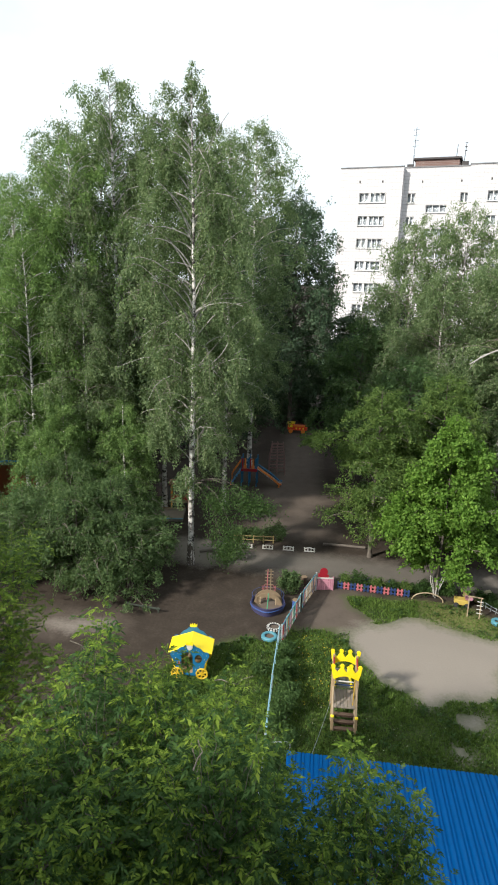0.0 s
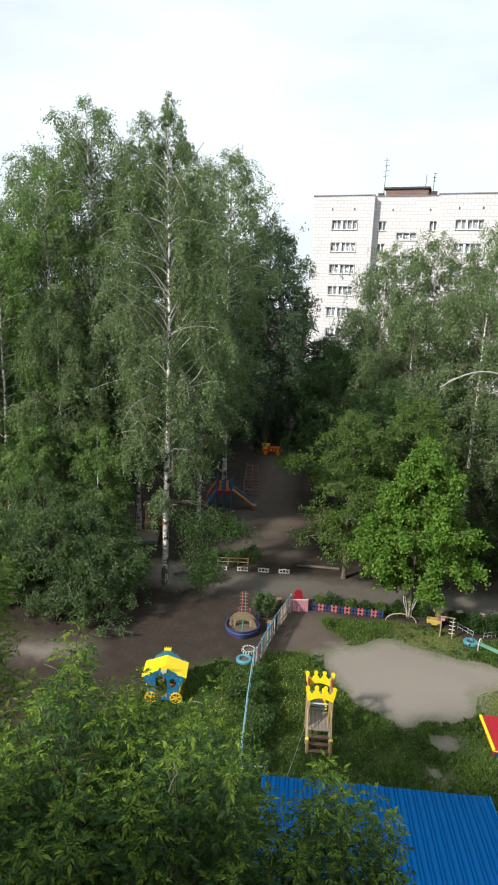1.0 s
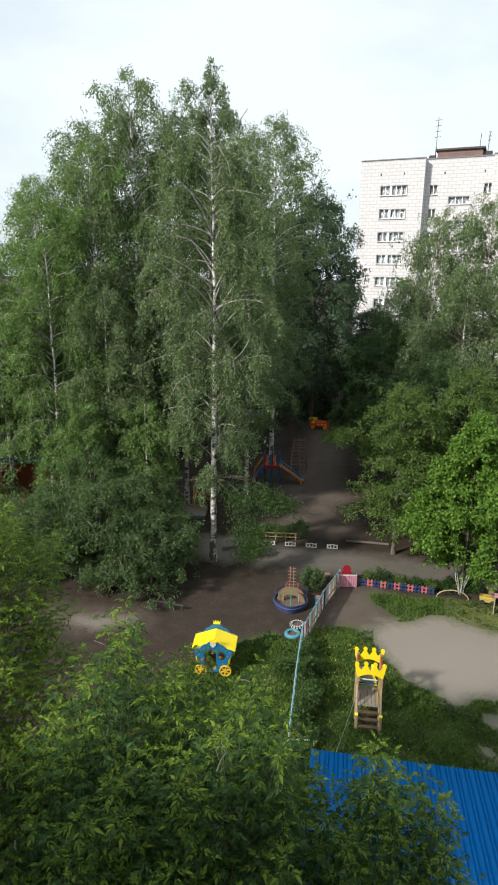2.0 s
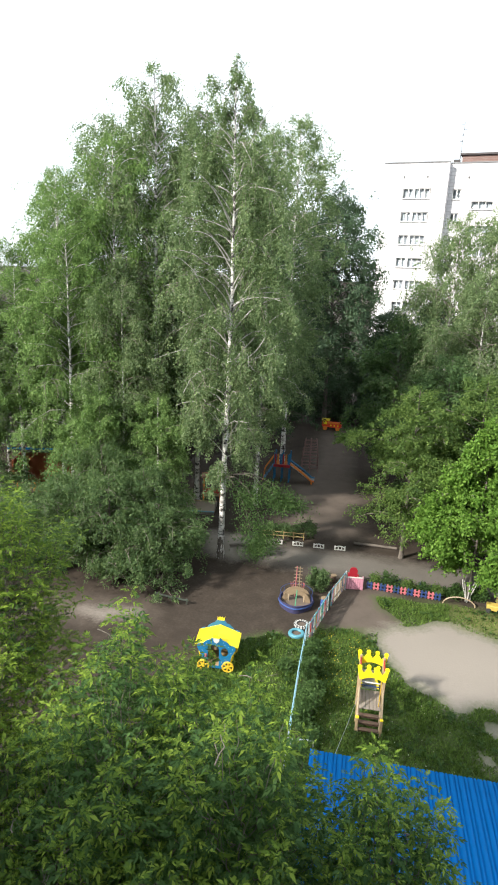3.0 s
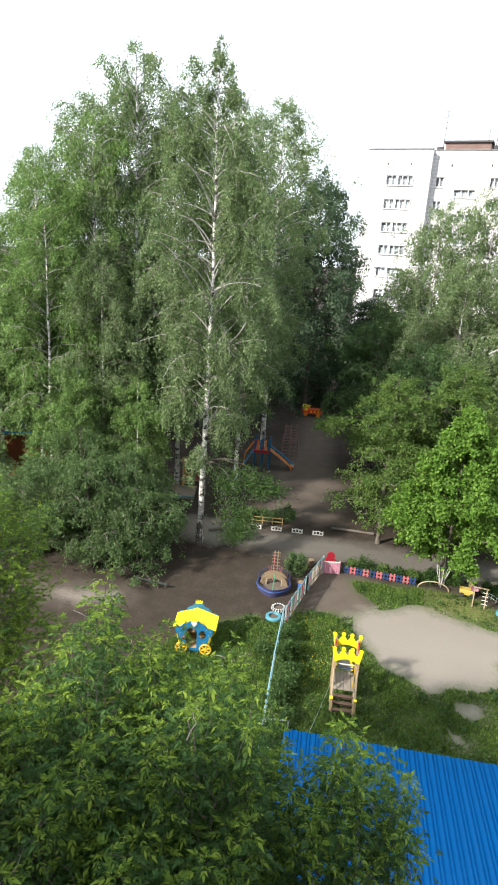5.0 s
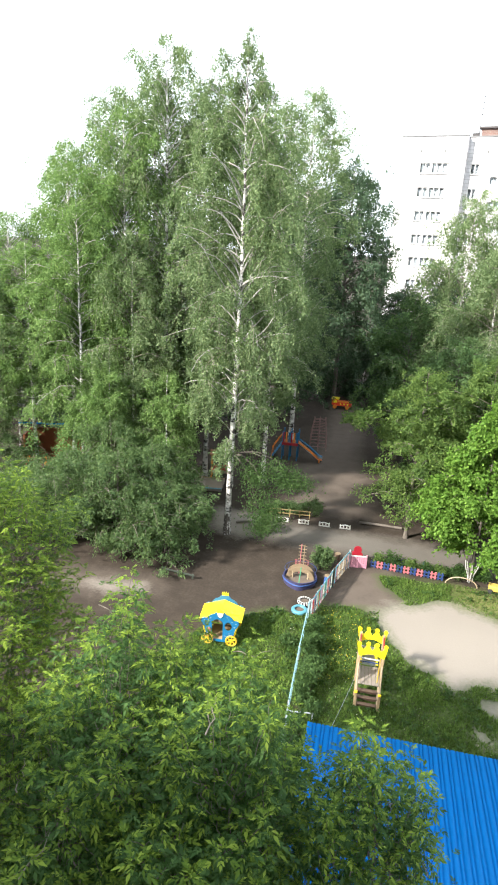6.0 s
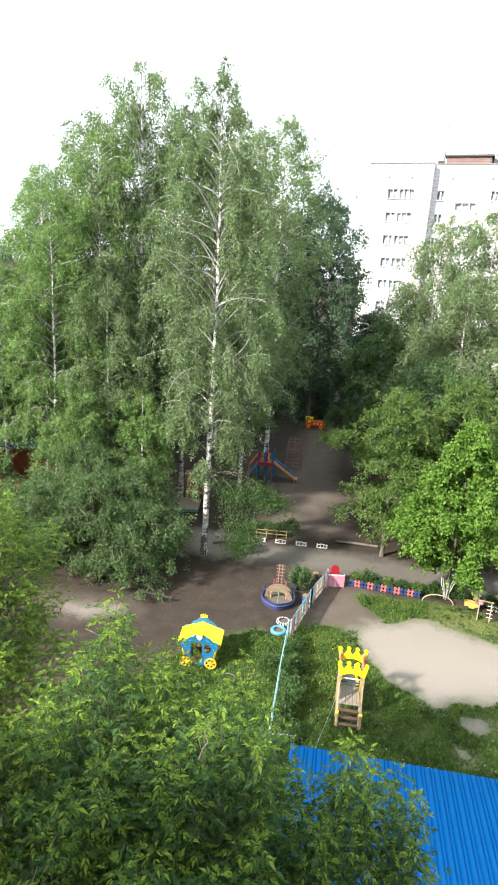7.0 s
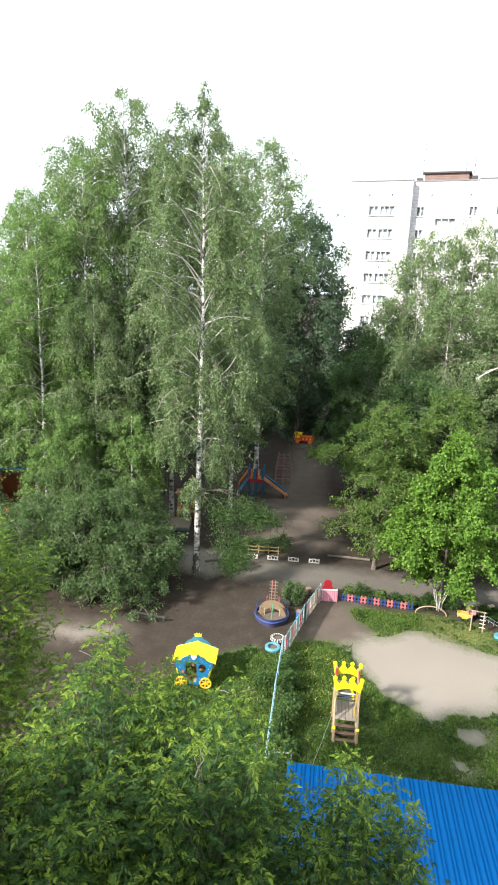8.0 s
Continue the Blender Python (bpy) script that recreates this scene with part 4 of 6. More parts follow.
                cc.parent = o
        else:
            o = w
            used.add(kind)
        o.matrix_basis = Matrix.Translation((x, y, z))
    for u, y in ((2.6, 0), (5.5, 0), (10.3, 1.1), (15.0, 1.1), (18.5, 0), (21.3, 0), (25.3, 0), (28.2, 0)):
        part("vent", box(bmesh.new(), (u, y - 0.02, 27.05), (0.16, 0.06, 0.26)), M_IRON, root, "small dark roof-space vent")
    pipe = bmesh.new()
    rod(pipe, [(23.2, -0.12, 0.5), (23.2, -0.12, ROOF_Z - 0.1)], 0.06, 6)
    part("downpipe", pipe, M_TIN, root)
    hut = bmesh.new()
    box(hut, (11.7, 5.0, ROOF_Z + 0.50), (5.4, 4.5, 1.3))
    part("lift_room", hut, M_REDBRICK, root, "red brick rooftop room")
    cap = bmesh.new()
    box(cap, (11.7, 5.0, ROOF_Z + 1.28), (5.9, 5.0, 0.26), bevel=0.05)
    part("lift_room_roof", cap, M_FELT, root, "dark overhanging roof slab")
    mast = bmesh.new()
    rod(mast, [(8.6, 3.5, ROOF_Z), (8.65, 3.5, ROOF_Z + 1.9)], 0.06, 6)
    rod(mast, [(8.65, 3.5, ROOF_Z + 1.9), (8.7, 3.5, ROOF_Z + 5.2)], 0.035, 5)
    for k in range(4):
        rod(mast, [(8.35, 3.5, ROOF_Z + 2.9 + 0.65 * k), (9.1, 3.6, ROOF_Z + 3.0 + 0.65 * k)], 0.025, 4)
    box(mast, (8.3, 3.5, ROOF_Z + 0.55), (0.8, 0.5, 0.5))
    part("antenna", mast, M_IRON, root, "tall rooftop television antenna")
    pole = bmesh.new()
    rod(pole, [(13.9, 3.0, ROOF_Z), (14.0, 3.0, ROOF_Z + 2.9)], 0.04, 6)
    rod(pole, [(14.9, 3.0, ROOF_Z), (15.0, 3.0, ROOF_Z + 2.9)], 0.045, 6)
    for k in range(3):
        box(pole, (15.0, 3.0, ROOF_Z + 2.1 + 0.45 * k), (0.34, 0.08, 0.07))
    box(pole, (15.1, 3.0, ROOF_Z + 0.5), (0.8, 0.5, 0.7))
    part("antenna_pole", pole, M_IRON, root)


apartment_building()


# the house that the camera looks out of: plain, behind the view
def own_house():
    root = thing("brick_house", pose(0, -0.75, 0), "plain five-storey house with the window the view is taken from", "building")
    bm = bmesh.new()
    box(bm, (0, -6, 8.05), (110, 12, 16.1))
    part("wall", bm, M_PLASTER, root)


own_house()


# ---- shed with a blue ribbed roof ----
def shed():
    root = thing("shed", pose(0, 14.05, 0, 0, 0, -1.6) @ Matrix.Translation((0, -14.05, 0)), "low plank shed with a blue ribbed steel roof", "shed")
    x0, x1, y0, y1, z = 0.0, 5.87, 5.0, 14.05, 2.56
    prof, pitch, x = [], 0.235, x0
    while x < x1 - 0.01:
        for dx, dz in ((0, 0.036), (0.108, 0.038), (0.116, 0.010), (0.138, 0.010), (0.146, 0.038), (0.196, 0.038), (0.204, 0.010), (0.226, 0.010)):
            if x + dx <= x1:
                prof.append((x + dx, z + dz))
        x += pitch
    prof.append((x1, z))
    n = len(prof)
    v = [(a, y, b + d) for y in (y0, y1) for d in (0.0, -0.012) for a, b in prof]
    f = []
    for k in range(n - 1):
        f += [(k, k + 1, 2 * n + k + 1, 2 * n + k), (n + k + 1, n + k, 3 * n + k, 3 * n + k + 1), (k, n + k, n + k + 1, k + 1), (2 * n + k, 2 * n + k + 1, 3 * n + k + 1, 3 * n + k)]
    link_mesh("roof_sheet", v, f, M_ROOFBLUE, root, "blue ribbed steel sheet")
    for c, s in (((2.93, 13.75, 1.25), (5.4, 0.06, 2.5)), ((0.2, 9.4, 1.25), (0.06, 8.6, 2.5)), ((5.67, 9.4, 1.25), (0.06, 8.6, 2.5)), ((2.93, 5.2, 1.25), (5.4, 0.06, 2.5))):
        part("wall", boxes((c, s)), M_GREYWOOD, root)
    for y in (5.3, 8.2, 11.0, 13.7):
        part("rafter", boxes(((2.93, y, 2.48), (5.6, 0.07, 0.09))), M_PLANK, root)
    for x in (x0 + 0.0, x1):
        part("verge_trim", boxes(((x, (y0 + y1) / 2, 2.575), (0.05, y1 - y0, 0.09))), M_ROOFBLUE, root)


shed()


# ---- climbing tower with crowns ----
def crown_outline(w, h, knob):
    """A board cut as a crown: arched below, four knobs above."""
    o = [(-w / 2 + 0.02, 0.0)]
    o += [(-w / 2 + 0.08 + (w - 0.16) * k / 8, 0.12 * math.sin(math.pi * k / 8)) for k in range(9)]
    o += [(w / 2 - 0.02, 0.0), (w / 2 + 0.03, h * 0.45)]
    for k in range(4):
        cx = w / 2 - 0.0 - k * w / 3
        top = h if k in (0, 3) else h + 0.03
        o += [(cx + (0.045 if k else 0.05), top - 0.10)]
        o += [(cx + knob * math.cos(a), top - 0.02 + knob * math.sin(a)) for a in [radians(d) for d in (-35, 10, 55, 90, 125, 170, 215)]]
        if k < 3:
            o += [(cx - 0.05, top - 0.10), (cx - w / 6, h * 0.52)]
    o += [(-w / 2 - 0.03, h * 0.45)]
    return o


M_DARKWOOD = wood("dark_stained_plank", (0.12, 0.075, 0.05))


M_AMBER = paint("amber_plastic", (0.56, 0.37, 0.02), 0.45, 0.4, 4.0)


def play_tower():
    root = thing("slide_tower", pose(1.82, 18.0, 0, 0, 0, -1), "small wooden slide tower with yellow crown boards, on the lawn", "slide")
    for x in (-0.40, 0.40):
        for y in (0.55, 1.35):
            part("post", boxes(((x, y, 1.05), (0.085, 0.085, 2.1))), M_PLANK, root)
        part("newel", boxes(((x, 0.0, 0.30), (0.085, 0.085, 0.60))), M_PLANK, root)
        part("newel_cap", boxes(((x, 0.0, 0.63), (0.11, 0.11, 0.06)), bevel=0.015), M_YELLOW, root, "yellow plastic cap")
        bm = bmesh.new()
        rod(bm, [(x * 0.93, -0.02, 0.05), (x * 0.93, 0.42, 0.70)], 0.045, 4)
        part("stringer", bm, M_CREAM, root)
        bm = bmesh.new()
        rod(bm, [(x, 0.0, 0.58), (x, 0.3, 1.0), (x, 0.55, 1.45)], 0.028, 6)
        part("handrail", bm, M_CREAM, root)
        part("side_panel", boxes(((x, 0.95, 1.02), (0.03, 0.72, 0.42))), M_PLANK, root)
        part("side_board", boxes(((x, 0.95, 1.95), (0.03, 0.72, 0.16))), M_RED, root, "red side board")
    for k, z in enumerate((0.16, 0.34, 0.52)):
        part("tread", boxes(((0, 0.03 + 0.13 * k, z), (0.68, 0.14, 0.035))), M_DARKWOOD, root)
        part("riser", boxes(((0, 0.09 + 0.13 * k, z - 0.10), (0.66, 0.02, 0.14))), M_DARKWOOD, root)
    for k in range(6):
        part("deck_board", boxes(((-0.31 + 0.124 * k, 0.86, 0.70), (0.115, 1.0, 0.035))), M_GREYWOOD, root)
    for z in (0.88, 1.02):
        part("chute_bar", boxes(((0, 1.36, z), (0.72, 0.035, 0.04))), M_WHITE if z > 1 else M_NAVY, root)
    for y in (0.52, 1.38):
        bm = bmesh.new()
        plate(bm, crown_outline(0.90, 0.50, 0.075), 0.03, Matrix.Translation((0, y, 1.72)))
        part("crown_board", bm, M_YELLOW, root, "yellow board cut as a crown")
    bm = bmesh.new()
    path = [(1.38, 0.74), (1.6, 0.70), (2.5, 0.34), (3.0, 0.20), (3.3, 0.18)]
    for (ya, za), (yb, zb) in zip(path, path[1:]):
        bm.faces.new([bm.verts.new(p) for p in ((-0.28, ya, za), (0.28, ya, za), (0.28, yb, zb), (-0.28, yb, zb))])
    bmesh.ops.solidify(bm, geom=bm.faces[:], thickness=0.02)
    chute = part("chute", bm, M_STEEL, root, "bright steel chute")
    for x in (-0.29, 0.29):
        bm = bmesh.new()
        rod(bm, [(x, y, z + 0.09) for y, z in path], 0.045, 6)
        part("chute_side", bm, M_YELLOW, chute)
    part("chute_foot", boxes(((0, 3.1, 0.09), (0.5, 0.06, 0.18))), M_PLANK, root)
    bm = bmesh.new()
    rod(bm, [(0.30, 0.53, 0.72), (0.31, 0.53, 1.75)], 0.015, 6)
    part("grab_bar", bm, M_AMBER, root)


play_tower()


# ---- carriage playhouse ----
def pierced(outline, holes, thick):
    """A board cut to an outline in the x-z plane, with openings through it."""
    bm = bmesh.new()
    edges = []
    for loop in [outline] + holes:
        vs = [bm.verts.new((x, -thick / 2, z)) for x, z in loop]
        edges += [bm.edges.new((vs[k], vs[(k + 1) % len(vs)])) for k in range(len(vs))]
    bmesh.ops.triangle_fill(bm, use_beauty=True, use_dissolve=False, edges=edges, normal=(0, -1, 0))
    inner = [f for f in bm.faces if any(point_in(f.calc_center_median(), h) for h in holes)]
    bmesh.ops.delete(bm, geom=inner, context="FACES_ONLY")
    r = bmesh.ops.extrude_face_region(bm, geom=bm.faces[:])
    bmesh.ops.translate(bm, verts=[v for v in r["geom"] if isinstance(v, bmesh.types.BMVert)], vec=(0, thick, 0))
    return bm


def point_in(p, loop):
    odd = False
    for (ax, az), (bx, bz) in zip(loop, loop[1:] + loop[:1]):
        if (az > p.z) != (bz > p.z) and p.x < (bx - ax) * (p.z - az) / (bz - az) + ax:
            odd = not odd
    return odd


def small_crown(w, h):
    o = [(-w / 2, 0), (w / 2, 0), (w / 2 + 0.01, h)]
    for k in range(1, 4):
        o += [(w / 2 - w * (k - 0.5) / 3, h * 0.5), (w / 2 - w * k / 3, h * (1.15 if k < 3 else 1.0))]
    return o


def playhouse():
    root = thing("playhouse", pose(-3.86, 20.2, 0, 0, 0, 3) @ Matrix.Scale(1.12, 4), "blue and yellow carriage-shaped wooden playhouse on the lawn", "playhouse")
    # half outline of the carriage board: foot, flared waist, scrolled shoulder, wavy gable
    half = [(0.44, 0.10), (0.47, 0.30), (0.50, 0.50), (0.55, 0.66), (0.61, 0.76), (0.66, 0.86), (0.64, 0.97), (0.55, 1.00), (0.48, 0.97), (0.42, 1.06), (0.33, 1.14), (0.22, 1.18), (0.12, 1.28)]
    out = half + [(-x, z) for x, z in half[::-1]]
    door = [(-0.28, 0.18), (0.10, 0.18), (0.10, 0.80)] + circle(-0.09, 0.80, 0.19, 8, 0, math.pi)[1:-1] + [(-0.28, 0.80)]
    pane = [(0.29 + x, 0.74 + z * 1.35) for x, z in circle(0, 0, 0.125, 14)]
    part("front_panel", pierced(out, [door, pane], 0.035), M_BLUE, root)
    tall = [(x * 1.04, z if z < 0.9 else 0.9 + (z - 0.9) * 1.22) for x, z in out]
    back = part("back_panel", pierced(tall, [[(x - 0.58, z) for x, z in pane], pane], 0.035), M_BLUE, root)
    back.matrix_basis = Matrix.Translation((0, 0.94, 0))
    for sx in (-1, 1):
        bm = bmesh.new()
        slope = math.atan2(0.26, 0.72)
        box(bm, (0, 0, 0), (0.80, 0.90, 0.03), Matrix.Translation((sx * 0.365, 0.47, 1.06)) @ Matrix.Rotation(sx * slope, 4, "Y"), 0.006)
        part("roof_board", bm, M_YELLOW, root, "yellow roof slope")
        bm = bmesh.new()
        box(bm, (0, 0, 0), (0.03, 0.90, 0.52), Matrix.Translation((sx * 0.53, 0.47, 0.40)) @ Matrix.Rotation(sx * radians(14), 4, "Y"), 0.006)
        part("side_panel", bm, M_YELLOW, root, "yellow flared side board")
        part("sill_rail", boxes(((sx * 0.55, 0.47, 0.67), (0.06, 0.88, 0.05))), M_PINK, root)
    part("floor", boxes(((0, 0.47, 0.15), (0.74, 0.88, 0.04))), M_PLANK, root)
    part("bench", boxes(((0, 0.77, 0.36), (0.80, 0.26, 0.03))), M_PLANK, root)
    for y, z in ((-0.035, 1.27), (0.94, 1.36)):
        bm = bmesh.new()
        plate(bm, small_crown(0.24, 0.13), 0.03, Matrix.Translation((0, y, z)))
        part("crown", bm, M_YELLOW, root, "small yellow crown")
    bm = bmesh.new()
    plate(bm, [(-0.10, 1.27), (-0.10, 1.17), (-0.05, 1.10), (0, 1.07), (0.05, 1.10), (0.10, 1.17), (0.10, 1.27)], 0.02, Matrix.Translation((0, -0.035, 0)))
    part("badge", bm, M_WHITE, root, "pale shield badge")
    for sx in (-1, 1):
        for y in (-0.06, 1.0):
            bm = bmesh.new()
            c = (sx * 0.42, y, 0.215)
            ring = [2 * math.pi * k / 20 for k in range(20)]
            rod(bm, [(c[0] + 0.185 * math.cos(a), y, c[2] + 0.185 * math.sin(a)) for a in ring], 0.032, 6, True)
            for a in (0.4, 0.4 + math.pi / 3, 0.4 + 2 * math.pi / 3):
                rod(bm, [(c[0] + 0.18 * math.cos(a), y, c[2] + 0.18 * math.sin(a)), (c[0] - 0.18 * math.cos(a), y, c[2] - 0.18 * math.sin(a))], 0.03, 5)
            plate(bm, circle(c[0], c[2], 0.06, 12), 0.06, Matrix.Translation((0, y, 0)))
            part("wheel", bm, M_AMBER, root, "amber spoked wheel")
    part("handle_knob", boxes(((-0.36, -0.035, 0.58), (0.09, 0.03, 0.13)), bevel=0.012), M_PINKRED, root, "faded red grip board")
    rng = random.Random(4)
    bm = bmesh.new()
    for x, z in ((-0.55, 0.90), (-0.42, 0.93), (-0.33, 1.02), (0.30, 1.03), (0.42, 0.95), (0.56, 0.88), (0.50, 0.74), (-0.48, 0.76), (-0.38, 0.40), (0.33, 0.46), (0.20, 0.34), (0.24, 1.10)):
        plate(bm, circle(x, z, rng.uniform(0.009, 0.015), 7), 0.012, Matrix.Translation((0, -0.022, 0)))
    part("painted_star", bm, M_WHITE, root, "small white painted dots")


playhouse()


# ---- boat-shaped sandpit ----
def boat_pit():
    root = thing("sandpit_boat", pose(-1.28, 25.75, 0), "boat-shaped sandpit painted blue with arched supports and a ladder mast", "sandpit")
    shape = []
    for k in range(32):
        a = 2 * math.pi * k / 32
        x, y = 0.76 * math.cos(a), 0.86 * math.sin(a)
        if y < 0:
            x *= 1 - 0.30 * (-y / 0.86) ** 2
        shape.append((x, y))
    bm = bmesh.new()
    n = len(shape)
    rows = []
    for k, (x, y) in enumerate(shape):
        h = 0.30 + 0.10 * max(0, -y / 0.86) ** 2
        rows.append([bm.verts.new(p) for p in ((x, y, 0), (x * 1.05, y * 1.05, h), (x * 0.99, y * 0.99, h), (x * 0.95, y * 0.95, 0))])
    for k in range(n):
        a, b = rows[k], rows[(k + 1) % n]
        for j in range(3):
            bm.faces.new((a[j], b[j], b[j + 1], a[j + 1]))
    part("hull", bm, M_HULL, root, "navy and blue painted board hull")
    bm = bmesh.new()
    rod(bm, [(x * 1.03, y * 1.03, 0.20 + 0.06 * max(0, -y)) for x, y in shape], 0.035, 6, True)
    part("rubbing_strake", bm, M_HULLBLUE, root)
    bm = bmesh.new()
    bm.faces.new([bm.verts.new((x * 0.96, y * 0.96, 0.10)) for x, y in shape])
    part("sand_fill", bm, M_GROUNDSAND, root, "damp brown sand")
    for y in (0.10, 0.42):
        outer = [(0.66 * math.cos(a), 0.05 + 0.58 * math.sin(a)) for a in [math.pi * k / 18 for k in range(19)]]
        inner = [(0.42 * math.cos(a), 0.05 + 0.36 * math.sin(a)) for a in [math.pi * k / 18 for k in range(18, -1, -1)]]
        bm = bmesh.new()
        plate(bm, outer + inner, 0.04, Matrix.Translation((0, y, 0.05)))
        part("arch", bm, M_OLDCREAM, root, "cream arched board")
    for x in (-0.36, 0.36):
        part("prop", boxes(((x, 0.10, 0.22), (0.05, 0.05, 0.44))), M_CREAM, root)
    for x in (-0.09, 0.09):
        bm = bmesh.new()
        rod(bm, [(x, 0.55, 0.1), (x * 0.8, 0.62, 1.62)], 0.024, 6)
        part("mast", bm, M_PINKRED if x < 0 else M_OLDCREAM, root)
    for k in range(6):
        bm = bmesh.new()
        rod(bm, [(-0.19, 0.59, 0.70 + 0.17 * k), (0.19, 0.59, 0.70 + 0.17 * k)], 0.017, 5)
        part("rung", bm, M_OLDCREAM, root)
    bm = bmesh.new()
    rod(bm, [(0.02, -0.80, 0.25), (0.05, -0.40, 0.95)], 0.025, 6)
    part("bow_post", bm, M_GREEN, root, "green bow post")
    for k in range(9):
        a = math.pi * (0.10 + 0.8 * k / 8)
        bm = bmesh.new()
        rod(bm, [(0.30 * math.cos(a) , 0.55 + 0.12 * math.sin(a), 0.45), (0.34 * math.cos(a), 0.55 + 0.14 * math.sin(a), 0.80)], 0.012, 4)
        part("rail_bar", bm, M_PINKRED, root)
    bm = bmesh.new()
    rod(bm, [(0.74 * math.cos(a), 0.1 + 0.72 * math.sin(a), 0.62) for a in [math.pi * (-0.15 + 1.3 * k / 24) for k in range(25)]], 0.013, 5)
    part("hoop_rail", bm, M_NAVY, root)
    for k in range(5):
        a = math.pi * (-0.1 + 1.2 * k / 4)
        bm = bmesh.new()
        rod(bm, [(0.75 * math.cos(a), 0.08 + 0.76 * math.sin(a), 0.25), (0.74 * math.cos(a), 0.1 + 0.72 * math.sin(a), 0.62)], 0.012, 4)
        part("stanchion", bm, M_NAVY, root)


M_GROUNDSAND = paint("damp_sand", (0.105, 0.08, 0.062), 0.95, 0.8, 3.0)
M_HULL = paint("worn_violet_paint", (0.036, 0.034, 0.090), 0.7, 1.0, 5.0)
M_HULLBLUE = paint("worn_blue_paint", (0.03, 0.075, 0.24), 0.7, 1.0, 5.0)
M_OLDCREAM = paint("weathered_cream_paint", (0.20, 0.145, 0.088), 0.75, 0.9, 5.0)
boat_pit()


# ---- tyres ----
def tyre_bed(x, y, mat, label, R=0.33, r=0.10, tilt=0.0, soil=True, sq=1.0, z=0.0):
    root = thing("tyre", pose(x, y, z, tilt, 0, 17 * x), label, "tyre", "painted tyres")
    part("tread", tyre_mesh(R, r, sq), mat, root)
    if soil:
        bm = bmesh.new()
        bm.faces.new([bm.verts.new((a, b, 0.07)) for a, b in circle(0, 0, R - r * 0.6, 20)])
        part("soil", bm, M_GROUNDSAND, root)
    return root


dashed = tyre_bed(-0.88, 24.0, M_RUBBER, "black car tyre with white dashes round its rim", 0.25, 0.065)
for k in range(15):
    a = 2 * math.pi * k / 15
    bm = bmesh.new()
    box(bm, (0.25, 0, 0.128), (0.075, 0.062, 0.012), Matrix.Rotation(a, 4, "Z"), 0.003)
    box(bm, (0.313, 0, 0.075), (0.012, 0.062, 0.09), Matrix.Rotation(a, 4, "Z"), 0.003)
    part("dash", bm, M_WHITE, dashed)
tyre_bed(-1.03, 23.25, M_SKYBLUE, "car tyre painted light blue on the lawn edge", 0.27, 0.075)
tyre_bed(9.14, 25.80, M_SKYBLUE, "tyre painted light blue beside the balance beam", 0.24, 0.085)
tyre_bed(11.40, 23.45, M_MINT, "tyre half sunk in grass, painted mint green", 0.25, 0.06)
tyre_bed(11.75, 22.85, M_CREAM, "tyre painted pale yellow in the grass", 0.24, 0.055)
tyre_bed(11.95, 21.9, M_SKYBLUE, "tyre painted light blue standing in the grass", 0.26, 0.08)


# ---- fences ----
def picket_fence():
    root = thing("picket_fence", pose(0, 0, 0), "low picket fence with planks in many faded colours", "fence")
    line = [Vector((-0.55, 22.75, 0)), Vector((0.22, 25.6, 0)), Vector((0.90, 27.65, 0))]
    mats = [M_SKYBLUE, M_WHITE, M_RED, M_GREYWOOD, M_NAVY, M_WHITE, M_MINT, M_BROWN, M_SKYBLUE, M_PINK, M_GREYWOOD, M_WHITE, M_GREEN]
    rng, count = random.Random(2), 0
    for a, b in zip(line, line[1:]):
        d = b - a
        n = int(d.length / 0.155)
        ang = math.atan2(d.y, d.x)
        for k in range(n):
            p = a + d * ((k + 0.5) / n)
            bm = bmesh.new()
            h = 0.92 + rng.uniform(-0.03, 0.03)
            box(bm, (0, 0, h / 2), (0.095, 0.022, h), bevel=0.006)
            ob = part("plank", bm, M_CREAM if count > 22 and count % 3 else mats[count % len(mats)], root)
            ob.matrix_basis = Matrix.Translation(p) @ Matrix.Rotation(ang, 4, "Z") @ Matrix.Rotation(rng.uniform(-0.04, 0.04), 4, "Y")
            count += 1
        for z in (0.30, 0.90):
            bm = bmesh.new()
            rod(bm, [a + Vector((0.03, 0, z)), b + Vector((0.03, 0, z))], 0.026, 5)
            part("rail", bm, M_SKYBLUE if z > 0.5 else M_GREYWOOD, root)
        for p in (a, b):
            part("post", boxes(((p.x + 0.05, p.y, 0.5), (0.07, 0.07, 1.0))), M_GREYPIPE, root)


picket_fence()


def pink_panel():
    root = thing("fence_panel", pose(1.34, 27.75, 0, 0, 0, 6), "pink painted plank fence panel", "fence")
    for k in range(8):
        part("plank", boxes(((-0.38 + 0.108 * k, 0, 0.33), (0.098, 0.022, 0.60))), M_PINK, root)
    part("rail", boxes(((0, 0, 0.66), (0.92, 0.05, 0.05))), M_WHITE, root)
    for x in (-0.45, 0.45):
        part("post", boxes(((x, 0.03, 0.36), (0.06, 0.06, 0.72))), M_PINK, root)


pink_panel()


M_PALEBLUE = paint("pale_blue_paint", (0.22, 0.38, 0.45), 0.5, 0.4, 4.0)


